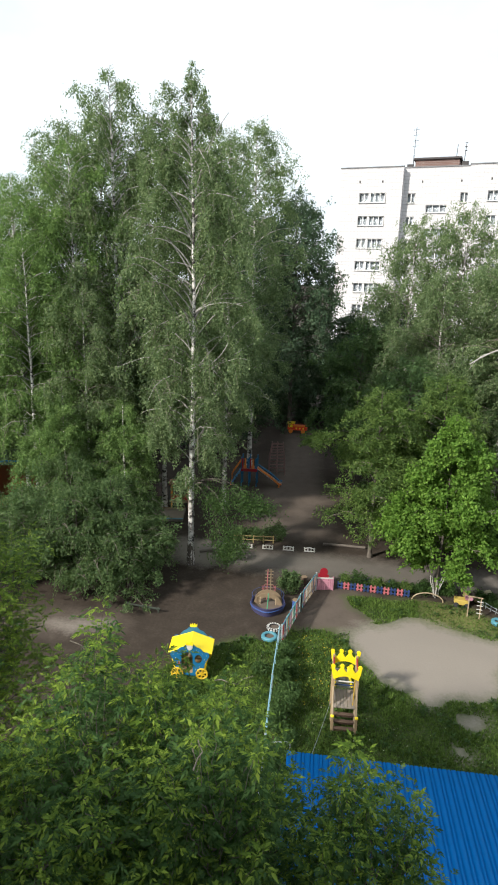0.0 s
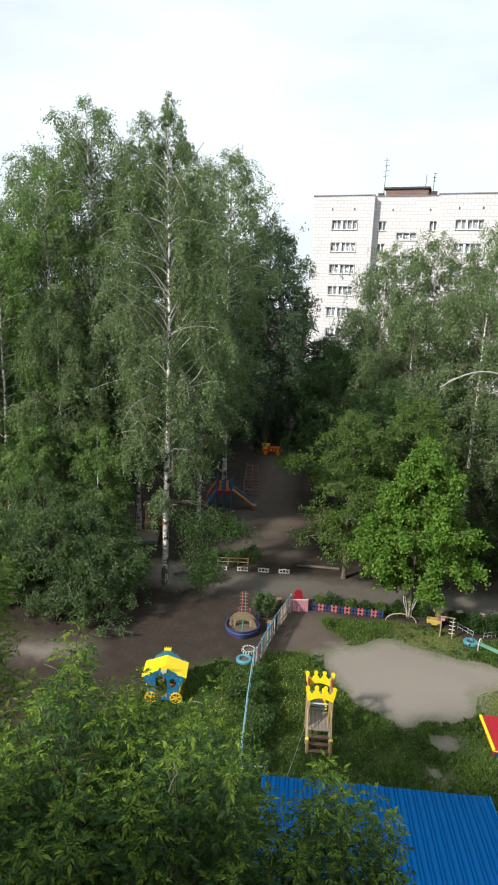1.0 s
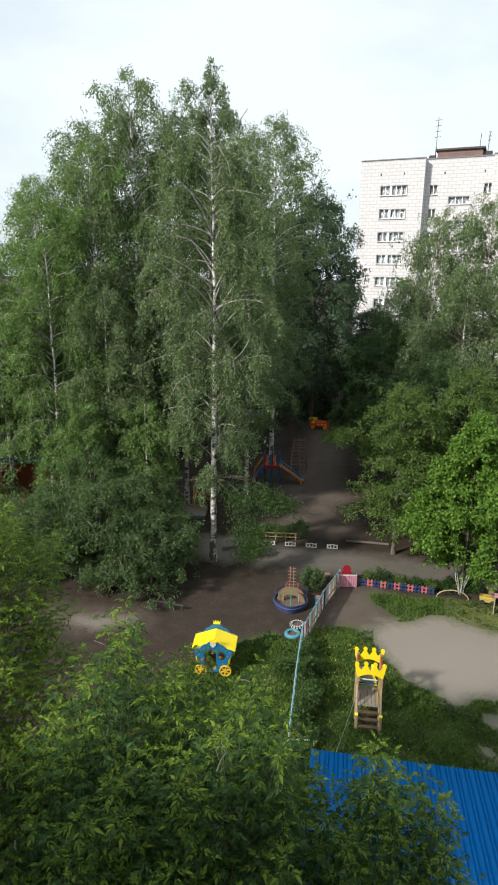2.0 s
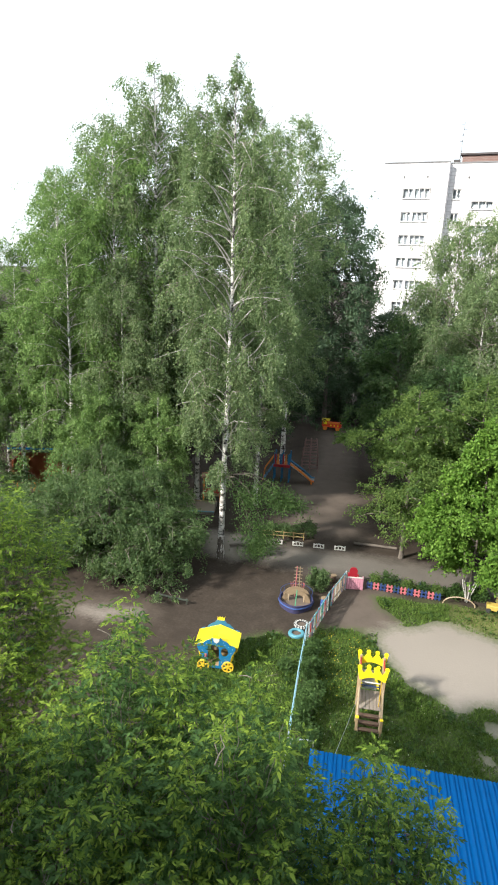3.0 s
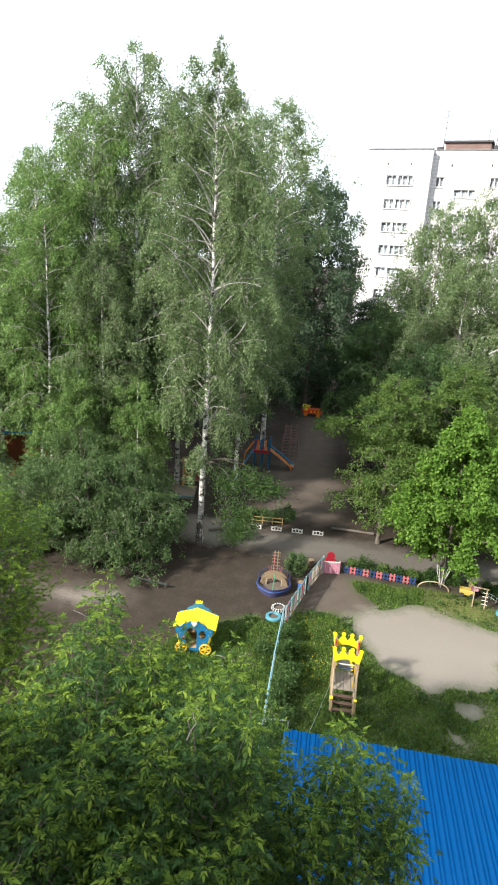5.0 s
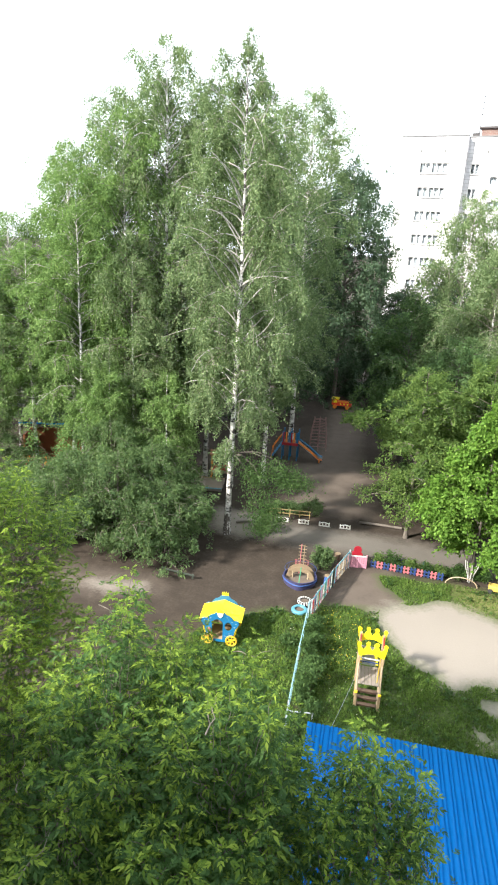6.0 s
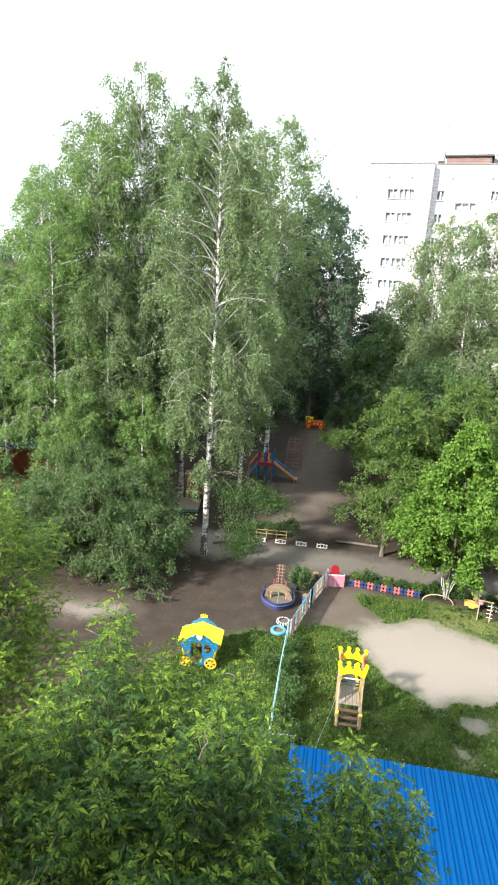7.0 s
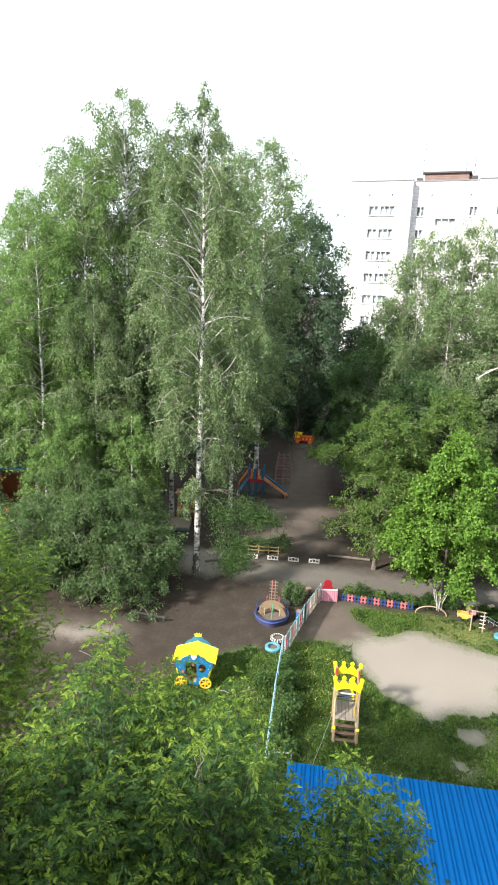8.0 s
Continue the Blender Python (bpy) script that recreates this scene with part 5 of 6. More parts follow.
def pipe_rail():
    root = thing("pipe_fence", pose(0, 0, 0), "low pipe railing painted light blue and grey", "fence")
    pts = [Vector((-0.60, 22.7, 0.95)), Vector((-0.70, 19.5, 0.95)), Vector((-0.74, 16.6, 0.95)), Vector((-0.74, 13.5, 0.95))]
    for k, (a, b) in enumerate(zip(pts, pts[1:])):
        for z in (0.0, -0.55):
            bm = bmesh.new()
            rod(bm, [a + Vector((0, 0, z)), b + Vector((0, 0, z))], 0.021 if z == 0 else 0.010, 8)
            part("rail", bm, M_PALEBLUE if k < 2 else M_GREYPIPE, root)
    bm = bmesh.new()
    rod(bm, [(-0.74, 13.5, 0.95), (-0.35, 13.33, 0.93), (0.12, 13.1, 0.9)], 0.036, 8)
    part("brace", bm, M_WHITE, root)
    for p in pts:
        bm = bmesh.new()
        rod(bm, [(p.x, p.y, 0), (p.x, p.y, 0.98)], 0.026, 8)
        part("post", bm, M_GREYPIPE, root)


pipe_rail()


def low_bar():
    root = thing("low_bar", pose(-0.3, 17.0, 0, 0, 0, 6), "short grey metal bar on two stakes", "rail")
    bm = bmesh.new()
    rod(bm, [(-0.45, 0, 0.26), (0.42, 0, 0.26)], 0.024, 6)
    part("bar", bm, M_GREYPIPE, root)
    for x in (-0.38, 0.36):
        bm = bmesh.new()
        rod(bm, [(x, 0, 0), (x, 0, 0.26)], 0.025, 6)
        part("stake", bm, M_GREYPIPE, root)


low_bar()


M_DARKGREEN = paint("dark_green_paint", (0.032, 0.040, 0.030), 0.6, 0.5, 4.0)


def green_border():
    root = thing("garden_border", pose(-6.9, 24.65, 0, 0, 0, -10), "low dark green wooden border rail", "border")
    part("rail", boxes(((0, 0, 0.22), (1.7, 0.05, 0.08))), M_DARKGREEN, root)
    for x in (-0.75, 0.0, 0.75):
        part("stake", boxes(((x, 0.04, 0.14), (0.06, 0.05, 0.28))), M_DARKGREEN, root)


green_border()


# ---- red chair behind the pink panel ----
M_CHAIRRED = paint("dark_red_paint", (0.25, 0.010, 0.020), 0.5, 0.4, 4.0)


def red_chair():
    root = thing("garden_chair", pose(1.32, 28.5, 0, 0, 0, 4), "red wooden garden chair with a round back", "chair")
    bm = bmesh.new()
    o = [(0.24, 0.40), (0.27, 0.47), (0.25, 0.54), (0.18, 0.57)] + circle(0, 0.71, 0.20, 14, radians(-35), radians(215)) + [(-0.18, 0.57), (-0.25, 0.54), (-0.27, 0.47), (-0.24, 0.40)]
    plate(bm, o, 0.04, Matrix.Translation((0, -0.16, 0)))
    part("backrest", bm, M_CHAIRRED, root)
    part("seat", boxes(((0, 0.06, 0.38), (0.46, 0.42, 0.04))), M_CHAIRRED, root)
    for x in (-0.19, 0.19):
        for y in (-0.10, 0.22):
            part("leg", boxes(((x, y, 0.18), (0.05, 0.05, 0.36))), M_CHAIRRED, root)


red_chair()


# ---- flower bed edging: navy and red hash-shaped panels ----
def hash_panel(mat, x, y, turn, label, s=1.0):
    root = thing("edging_fence", pose(x, y, 0, 0, 0, turn), label, "fence panel", "flower bed panels")
    for k in (-0.09, 0.09):
        part("upright", boxes(((k * s, 0, 0.20 * s), (0.085 * s, 0.025, 0.40 * s)), bevel=0.012), mat, root)
        part("bar", boxes(((0, -0.014, (0.20 + k) * s), (0.32 * s, 0.02, 0.07 * s)), bevel=0.012), mat, root)
    return root


bed_a, bed_b = Vector((1.98, 28.05, 0)), Vector((5.50, 27.66, 0))
for k in range(11):
    p = bed_a.lerp(bed_b, (k + 0.5) / 11)
    hash_panel(M_NAVY if k % 2 == 0 else M_PINKRED, p.x, p.y, -6.3, "navy painted hash-shaped edging panel" if k % 2 == 0 else "red painted hash-shaped edging panel")
for k in range(6):
    p = bed_a.lerp(bed_b, (k * 1.8 + 1.0) / 11) + Vector((0.1, 0.85, 0))
    hash_panel(M_NAVY if k % 3 else M_PINK, p.x, p.y, -6.3, "small navy edging panel behind the flowers" if k % 3 else "small pink edging panel behind the flowers", 0.9)


# ---- white patterned edging along the far side of the path ----
def lattice_panel(x, y, turn):
    root = thing("lattice_edging", pose(x, y, 0, 0, 0, turn), "white plastic edging panel with three holes", "fence panel", "white edging panels")
    w, h = 0.54, 0.27
    part("bottom_rail", boxes(((0, 0, 0.05), (w, 0.03, 0.06))), M_WHITE, root)
    bm = bmesh.new()
    rod(bm, [(-w / 2, 0, h - 0.08), (-w / 4, 0, h - 0.02), (0, 0, h), (w / 4, 0, h - 0.02), (w / 2, 0, h - 0.08)], 0.03, 5)
    part("top_rail", bm, M_WHITE, root)
    for k in range(4):
        x_ = -w / 2 + w * k / 3
        part("stile", boxes(((x_, 0, 0.15), (0.07 if k in (0, 3) else 0.05, 0.03, 0.26))), M_WHITE, root)


for k in range(5):
    lattice_panel(-4.05 + 1.17 * k, 31.95 + 0.012 * k, -1 + k % 3)


def yellow_fence():
    root = thing("rail_fence", pose(-2.6, 32.75, 0, 0, 0, 3), "low yellow rail fence round a weedy bed", "fence")
    for z in (0.20, 0.42):
        part("rail", boxes(((0, 0, z), (2.4, 0.025, 0.05))), M_YELLOWDULL, root)
    for k in range(5):
        part("post", boxes(((-1.15 + 0.575 * k, 0.03, 0.24), (0.05, 0.04, 0.48))), M_YELLOWDULL, root)


M_YELLOWDULL = paint("faded_yellow_paint", (0.27, 0.205, 0.085), 0.7, 0.6, 4.0)
yellow_fence()


def log_seat(x, y, turn, length, label):
    root = thing("log", pose(x, y, 0, 0, 0, turn), label, "log")
    bm = bmesh.new()
    rod(bm, [(-length / 2, 0, 0.07), (0, 0.03, 0.075), (length / 2, 0, 0.07)], 0.075, 9)
    part("stem", bm, M_OLDLOG, root)


M_OLDLOG = wood("grey_old_log", (0.15, 0.125, 0.105))
log_seat(2.6, 33.0, -3, 2.4, "long grey log lying at the path edge")
log_seat(-5.0, 31.2, 25, 0.9, "short grey log on pale sand")


# ---- right side of the lawn ----
def half_hoop():
    root = thing("garden_arch", pose(6.3, 27.45, 0, 0, 0, -5), "low cream half-hoop of bent pipe round a tree foot", "border")
    bm = bmesh.new()
    rod(bm, [(0.72 * math.cos(a), 0, 0.42 * math.sin(a)) for a in [math.pi * k / 24 for k in range(25)]], 0.028, 6)
    part("hoop", bm, M_CREAM, root)


half_hoop()


M_TOYYELLOW = paint("sun_faded_yellow_plastic", (0.45, 0.33, 0.07), 0.6, 0.5, 4.0)


def toy_box():
    root = thing("toy_truck", pose(7.80, 27.25, 0, 0, 0, -8), "faded yellow and pink toy truck for climbing", "toy")
    part("body", boxes(((0, 0, 0.24), (0.62, 0.40, 0.26)), bevel=0.03), M_TOYYELLOW, root)
    part("hood", boxes(((0.34, 0, 0.44), (0.34, 0.30, 0.15)), bevel=0.04), M_PINK, root)
    for x in (-0.22, 0.25):
        for y in (-0.2, 0.2):
            bm = bmesh.new()
            plate(bm, circle(x, 0.12, 0.12, 14), 0.06, Matrix.Translation((0, y, 0)))
            part("wheel", bm, M_RUBBER, root)


toy_box()


def ring_rack():
    root = thing("throwing_rack", pose(8.12, 26.2, 0, 0, 0, -14), "cream wooden ring-throwing rack with pegs", "play frame")
    for x in (-0.26, 0.26):
        part("post", boxes(((x, 0, 0.52), (0.05, 0.05, 1.04))), M_CREAM, root)
    part("top_bar", boxes(((0, 0, 1.04), (0.66, 0.06, 0.05))), M_CREAM, root)
    for k in range(4):
        part("peg", boxes(((0.22, -0.05, 0.30 + 0.19 * k), (0.26, 0.03, 0.03))), M_WHITE, root)


ring_rack()


def balance_beam():
    root = thing("balance_beam", pose(0, 0, 0), "mint green balance plank between two white hoops", "play frame")
    a, b = Vector((9.40, 25.35, 0)), Vector((10.95, 23.85, 0))
    d = (b - a).normalized()
    n = Vector((-d.y, d.x, 0))
    bm = bmesh.new()
    for s in (-0.07, 0.07):
        box(bm, (0, s, 0.30), ((b - a).length + 0.3, 0.135, 0.04), Matrix.Translation((a + b) / 2) @ Matrix.Rotation(math.atan2(d.y, d.x), 4, "Z"), 0.008)
    part("plank", bm, M_MINT, root)
    for p in (a, b):
        bm = bmesh.new()
        rod(bm, [p + n * 0.15 * math.cos(q) + Vector((0, 0, 0.55 * math.sin(q) ** 0.6 if math.sin(q) > 0 else 0)) for q in [math.pi * k / 16 for k in range(17)]], 0.026, 6)
        part("hoop", bm, M_WHITE, root)


balance_beam()


def covered_sandbox():
    root = thing("sandbox", pose(8.84, 19.42, -0.26, 0, 0, -3), "square sandbox closed with a red lid edged in yellow", "sandbox")
    w, d = 2.0, 1.86
    for c, s, mt in (((0, -d / 2 + 0.03, 0.22), (w - 0.1, 0.05, 0.44), M_NAVY), ((0, d / 2 - 0.03, 0.22), (w - 0.1, 0.05, 0.44), M_NAVY), ((-w / 2 + 0.06, 0, 0.22), (0.05, d - 0.1, 0.44), M_RED), ((w / 2 - 0.06, 0, 0.22), (0.05, d - 0.1, 0.44), M_RED)):
        part("side_board", boxes((c, s)), mt, root)
    lid = part("lid", boxes(((-0.005, 0, 0.50), (w - 0.06, d, 0.07))), M_RED, root, "red painted lid with scuffed paint")
    part("front_edge", boxes(((0, -d / 2 - 0.014, 0.52), (w + 0.02, 0.024, 0.035))), M_YELLOW, lid)
    for sx, y0, ln in ((-1, 0.28, 1.3), (-1, -0.62, 0.55), (1, -0.45, 0.95)):
        part("edge_strip", boxes(((sx * (w / 2 - 0.02), y0, 0.515), (0.09, ln, 0.075))), M_YELLOW, lid)
    rng = random.Random(7)
    bm = bmesh.new()
    for k in range(7):
        a = 0.4 + k * 0.9 + rng.uniform(-0.2, 0.2)
        r = rng.uniform(0.14, 0.36)
        plate(bm, [(0.05, 0.0), (r * 0.5, 0.045), (r, 0.0), (r * 0.5, -0.04)], 0.004, Matrix.Translation((0.1, 0.12, 0.538)) @ Matrix.Rotation(a, 4, "Z") @ Matrix.Rotation(radians(90), 4, "X"))
    part("scuff", bm, M_PINK, lid, "pale scuffed paint")


covered_sandbox()


M_DARKNAVY = paint("dark_navy_paint", (0.012, 0.017, 0.065), 0.6, 0.4, 6.0)


def tyre_figure():
    root = thing("tyre_figure", pose(7.36, 12.15, 0, -8, -6, 0) @ Matrix.Scale(0.9, 4), "figure of stacked pale tyres with a spotted navy cap", "garden ornament")
    z = 0.0
    for k, (R, r, mt) in enumerate(((0.20, 0.08, M_WHITE), (0.20, 0.08, M_PINK), (0.21, 0.08, M_WHITE), (0.22, 0.085, M_WHITE))):
        ob = part("tyre", tyre_mesh(R, r), M_CREAM if mt is M_PINK else mt, root)
        ob.matrix_basis = Matrix.Translation((0.01 * k, 0, z))
        z += 2 * r
    bm = bmesh.new()
    rows = [(0.30, 0.0), (0.36, 0.05), (0.35, 0.13), (0.28, 0.22), (0.16, 0.28), (0.02, 0.30)]
    rings = [[bm.verts.new((r * math.cos(2 * math.pi * j / 20), r * math.sin(2 * math.pi * j / 20), z + h)) for j in range(20)] for r, h in rows]
    for a, b in zip(rings, rings[1:]):
        for j in range(20):
            bm.faces.new((a[j], a[(j + 1) % 20], b[(j + 1) % 20], b[j]))
    cap = part("cap", bm, M_DARKNAVY, root, "navy cap with white spots")
    for ring, (rr, hh, n) in enumerate(((0.355, 0.09, 14), (0.315, 0.18, 12), (0.2, 0.268, 8))):
        for j in range(n):
            a = 2 * math.pi * (j + 0.5 * ring) / n
            bm = bmesh.new()
            bmesh.ops.create_icosphere(bm, subdivisions=1, radius=0.035, matrix=Matrix.Translation((rr * math.cos(a), rr * math.sin(a), z + hh)) @ Matrix.Diagonal((1, 1, 0.7, 1)))
            part("spot", bm, M_WHITE, cap)


tyre_figure()


# ---- guy wires from the shed ----
def wire(a, b, label, r=0.008, sag=0.12):
    bm = bmesh.new()
    a, b = Vector(a), Vector(b)
    rod(bm, [a.lerp(b, k / 8) - Vector((0, 0, sag * math.sin(math.pi * k / 8))) for k in range(9)], r, 5)
    tagged(part("wire", bm, M_GREYPIPE, None), label, "wire")


wire((5.86, 13.4, 2.55), (9.62, 18.35, 0.02), "thin taut wire from the shed roof to the ground")
wire((0.62, 14.0, 2.56), (1.42, 18.55, 0.98), "thin rope between the shed roof and the slide tower", 0.006, 0.05)


# ---- far playground ----
def far_slide():
    root = thing("slide", pose(-3.85, 43.0, 0), "old slide with blue posts, red boards and orange-edged chute", "slide")
    for x in (-0.55, 0.0, 0.55):
        for y in (-0.45, 0.45):
            bm = bmesh.new()
            rod(bm, [(x, y, 0), (x, y, 2.2)], 0.05, 6)
            part("post", bm, M_BLUE, root)
    part("deck", boxes(((0, 0, 1.28), (1.2, 1.0, 0.06))), M_BROWN, root)
    for k in range(6):
        part("rail_board", boxes(((-0.48 + 0.19 * k, -0.47, 1.75), (0.10, 0.03, 0.75))), (M_RED, M_ORANGE, M_BLUE)[k % 3], root)
    part("apron", boxes(((0, -0.5, 1.25), (1.2, 0.03, 0.2))), M_RED, root)
    for y in (-0.4, 0.4):
        bm = bmesh.new()
        rod(bm, [(0.6, y, 1.45), (1.5, y, 0.85), (2.15, y, 0.30), (2.4, y, 0.26)], 0.075, 5)
        part("chute_side", bm, M_ORANGE if y < 0 else M_BLUE, root)
    bm = bmesh.new()
    for (xa, za), (xb, zb) in zip([(0.6, 1.32), (2.1, 0.26), (2.4, 0.2)], [(2.1, 0.26), (2.4, 0.2)]):
        bm.faces.new([bm.verts.new(p) for p in ((xa, -0.4, za), (xa, 0.4, za), (xb, 0.4, zb), (xb, -0.4, zb))])
    bmesh.ops.solidify(bm, geom=bm.faces[:], thickness=0.03)
    part("chute", bm, M_STEEL, root)
    part("chute_foot", boxes(((2.2, 0, 0.11), (0.1, 0.8, 0.22))), M_ORANGE, root)
    for y in (-0.35, 0.35):
        bm = bmesh.new()
        rod(bm, [(-0.6, y, 1.9), (-1.25, y, 0.9), (-1.35, y, 0.0)], 0.04, 6)
        part("handrail", bm, M_ORANGE, root)
    for k in range(5):
        part("step", boxes(((-0.68 - 0.14 * k, 0, 1.1 - 0.23 * k), (0.16, 0.7, 0.04))), M_BLUE, root)


far_slide()


M_RUST = paint("faded_maroon_paint", (0.22, 0.12, 0.11), 0.6, 0.5, 4.0)


def net_climber():
    root = thing("climbing_frame", pose(-2.0, 46.0, 0, 0, 0, 6), "tapered metal climbing ladder frame with thin rungs", "play frame")
    for yb, yt in ((-0.55, -0.12), (0.55, 0.12)):
        for x, xt in ((-0.62, -0.40), (0.0, 0.0), (0.62, 0.42)):
            bm = bmesh.new()
            rod(bm, [(x, yb, 0), (x * 0.93, yb * 0.75, 1.3), (xt, yt, 2.55)], 0.034, 6)
            part("upright", bm, M_RUST, root)
        for k in range(9):
            z = 0.3 + 0.26 * k
            w, y = 0.62 - 0.21 * z / 2.55, yb + (yt - yb) * z / 2.55
            bm = bmesh.new()
            rod(bm, [(-w, y, z), (0, y, z + 0.02), (w, y, z)], 0.024, 5)
            part("rung", bm, M_RUST, root)


net_climber()


M_TRUCKRED = paint("bright_red_paint", (0.72, 0.055, 0.02), 0.45, 0.3, 3.0)


def play_truck():
    root = thing("play_truck", pose(-0.70, 59.6, 0, 0, 0, -4) @ Matrix.Scale(1.22, 4), "red and yellow wooden play truck at the end of the yard", "play truck")
    part("body", boxes(((0.25, 0, 0.42), (1.1, 0.7, 0.34)), bevel=0.02), M_TRUCKRED, root)
    part("cab", boxes(((-0.52, 0, 0.52), (0.50, 0.7, 0.50)), bevel=0.04), M_TRUCKRED, root)
    part("cab_roof", boxes(((-0.5, 0, 0.79), (0.62, 0.78, 0.05))), M_YELLOW, root)
    part("windscreen_frame", boxes(((-0.52, -0.36, 0.60), (0.34, 0.03, 0.22))), M_YELLOW, root)
    part("side_board", boxes(((0.25, -0.36, 0.62), (1.1, 0.03, 0.12))), M_ORANGE, root)
    for k in range(3):
        part("side_spot", boxes(((-0.05 + 0.28 * k, -0.36, 0.42), (0.12, 0.03, 0.12)), bevel=0.01), M_YELLOW, root)
    for x in (-0.5, 0.5):
        for y in (-0.37, 0.37):
            bm = bmesh.new()
            plate(bm, circle(x, 0.17, 0.17, 14), 0.08, Matrix.Translation((0, y, 0)))
            part("wheel", bm, M_ORANGE, root)


play_truck()


def veranda(x, y, turn, label):
    root = thing("veranda", pose(x, y, 0, 0, 0, turn), label, "shed")
    part("back_wall", boxes(((0, 1.2, 1.1), (4.2, 0.08, 2.2))), M_BROWN, root)
    for s in (-1, 1):
        part("side_wall", boxes(((s * 2.06, 0.2, 1.1), (0.08, 2.0, 2.2))), M_BROWN, root)
        part("post", boxes(((s * 2.0, -0.85, 1.15), (0.12, 0.12, 2.3))), M_BROWN, root)
    for k in range(14):
        part("rail_board", boxes(((-1.85 + 0.285 * k, -0.85, 0.42), (0.2, 0.03, 0.8))), M_ORANGE if k % 4 == 0 else M_BROWN, root)
    part("floor", boxes(((0, 0.1, 0.05), (4.2, 2.1, 0.1))), M_GREYWOOD, root)
    bm = bmesh.new()
    box(bm, (0, 0.1, 2.38), (4.8, 2.9, 0.12), Matrix.Translation((0, 0, 0.35)) @ Matrix.Rotation(radians(-17), 4, "X"), 0.01)
    part("roof", bm, M_ROOFBLUE, root, "blue roof sheet")


veranda(-18.9, 36.6, 14, "brown wooden veranda with a blue roof, half hidden by trees")


def play_hut():
    root = thing("play_hut", pose(-7.9, 37.6, 0, 0, 0, 10), "small wooden play frame with orange, red and teal boards", "play frame")
    for x in (-0.55, 0.55):
        for y in (-0.4, 0.4):
            part("post", boxes(((x, y, 0.85), (0.09, 0.09, 1.7))), M_ORANGE, root)
    part("front_board", boxes(((0, -0.45, 0.85), (1.1, 0.03, 0.4))), M_RED, root)
    part("side_board", boxes(((0.58, 0, 0.95), (0.03, 0.8, 0.6))), M_SKYBLUE, root)
    part("seat", boxes(((0, 0, 0.45), (1.1, 0.8, 0.04))), M_PLANK, root)
    part("roof", boxes(((0, 0, 1.74), (1.4, 1.1, 0.05))), M_BROWN, root)


play_hut()


M_DRYSAND = paint("pale_dry_sand", (0.30, 0.245, 0.19), 0.95, 0.6, 4.0)


def plank_pit():
    root = thing("sandpit", pose(-8.3, 36.0, 0, 0, 0, 6), "square plank sandpit with seat boards", "sandpit")
    for c, s in (((0, -0.9, 0.08), (1.9, 0.05, 0.16)), ((0, 0.9, 0.08), (1.9, 0.05, 0.16)), ((-0.95, 0, 0.08), (0.05, 1.8, 0.16)), ((0.95, 0, 0.08), (0.05, 1.8, 0.16))):
        part("side_board", boxes((c, s)), M_GREYWOOD, root)
    for y in (-0.9, 0.9):
        part("seat_board", boxes(((0, y, 0.178), (1.95, 0.14, 0.035))), (M_SKYBLUE if y < 0 else M_PLANK), root)
    part("sand_fill", boxes(((0, 0, 0.05), (1.85, 1.75, 0.16))), M_DRYSAND, root, "pale dry sand")


plank_pit()


# ---- small things in the beds ----
def round_stump(x, y, h, r, side, top, label):
    root = thing("stump", pose(x, y, 0), label, "stump")
    bm = bmesh.new()
    rod(bm, [(0, 0, 0), (0.01, 0, h * 0.6), (0.02, 0.01, h)], r * 1.08, 12, taper=r)
    part("stem", bm, side, root)
    bm = bmesh.new()
    rod(bm, [(0.02, 0.01, h), (0.02, 0.01, h + 0.03)], r * 1.12, 14)
    part("top", bm, top, root)


round_stump(-0.02, 25.85, 0.42, 0.13, M_HULLBLUE, M_OLDCREAM, "blue painted stump with a pale top beside the fence")
round_stump(0.36, 28.4, 0.30, 0.13, M_DARKWOOD, M_OLDCREAM, "dark stump with a worn pale top")
round_stump(8.25, 28.2, 0.18, 0.12, M_YELLOWDULL, M_YELLOWDULL, "small yellow painted stump in the flower bed")
round_stump(8.72, 27.7, 0.14, 0.15, M_YELLOWDULL, M_OLDCREAM, "low yellow stump in the flower bed")


def pipe_border(a, b, label):
    a, b = Vector(a), Vector(b)
    root = thing("bed_border", pose(0, 0, 0), label, "border")
    for z in (0.12, 0.28):
        bm = bmesh.new()
        rod(bm, [a + Vector((0, 0, z)), b + Vector((0, 0, z))], 0.012, 6)
        part("rail", bm, M_GREYPIPE, root)
    for k in range(5):
        p = a.lerp(b, k / 4)
        part("post", boxes(((p.x, p.y, 0.16), (0.024, 0.024, 0.30))), M_GREYPIPE, root)


pipe_border((8.75, 27.35, 0), (9.42, 26.4, 0), "low grey-blue pipe border of the flower bed")
pipe_border((9.9, 26.35, 0), (10.7, 26.6, 0), "low grey-blue pipe border of the flower bed")


def kerb_stone(x, y, s, turn):
    root = thing("stone", pose(x, y, 0, 0, 0, turn), "pale yellowish stone block beside the path", "stone")
    bm = bmesh.new()
    box(bm, (0, 0, s * 0.35), (s, s * 0.7, s * 0.7), bevel=s * 0.12)
    for v in bm.verts:
        v.co += Vector((0.08 * s * math.sin(9 * v.co.z + turn), 0.06 * s * math.sin(7 * v.co.x), 0.05 * s * math.sin(8 * v.co.y)))
    part("block", bm, M_PALESTONE, root)


M_PALESTONE = paint("pale_limestone", (0.36, 0.31, 0.20), 0.9, 0.8, 6.0)
kerb_stone(9.35, 28.3, 0.42, 20)
kerb_stone(10.35, 28.0, 0.48, 75)
kerb_stone(11.3, 27.6, 0.36, 140)


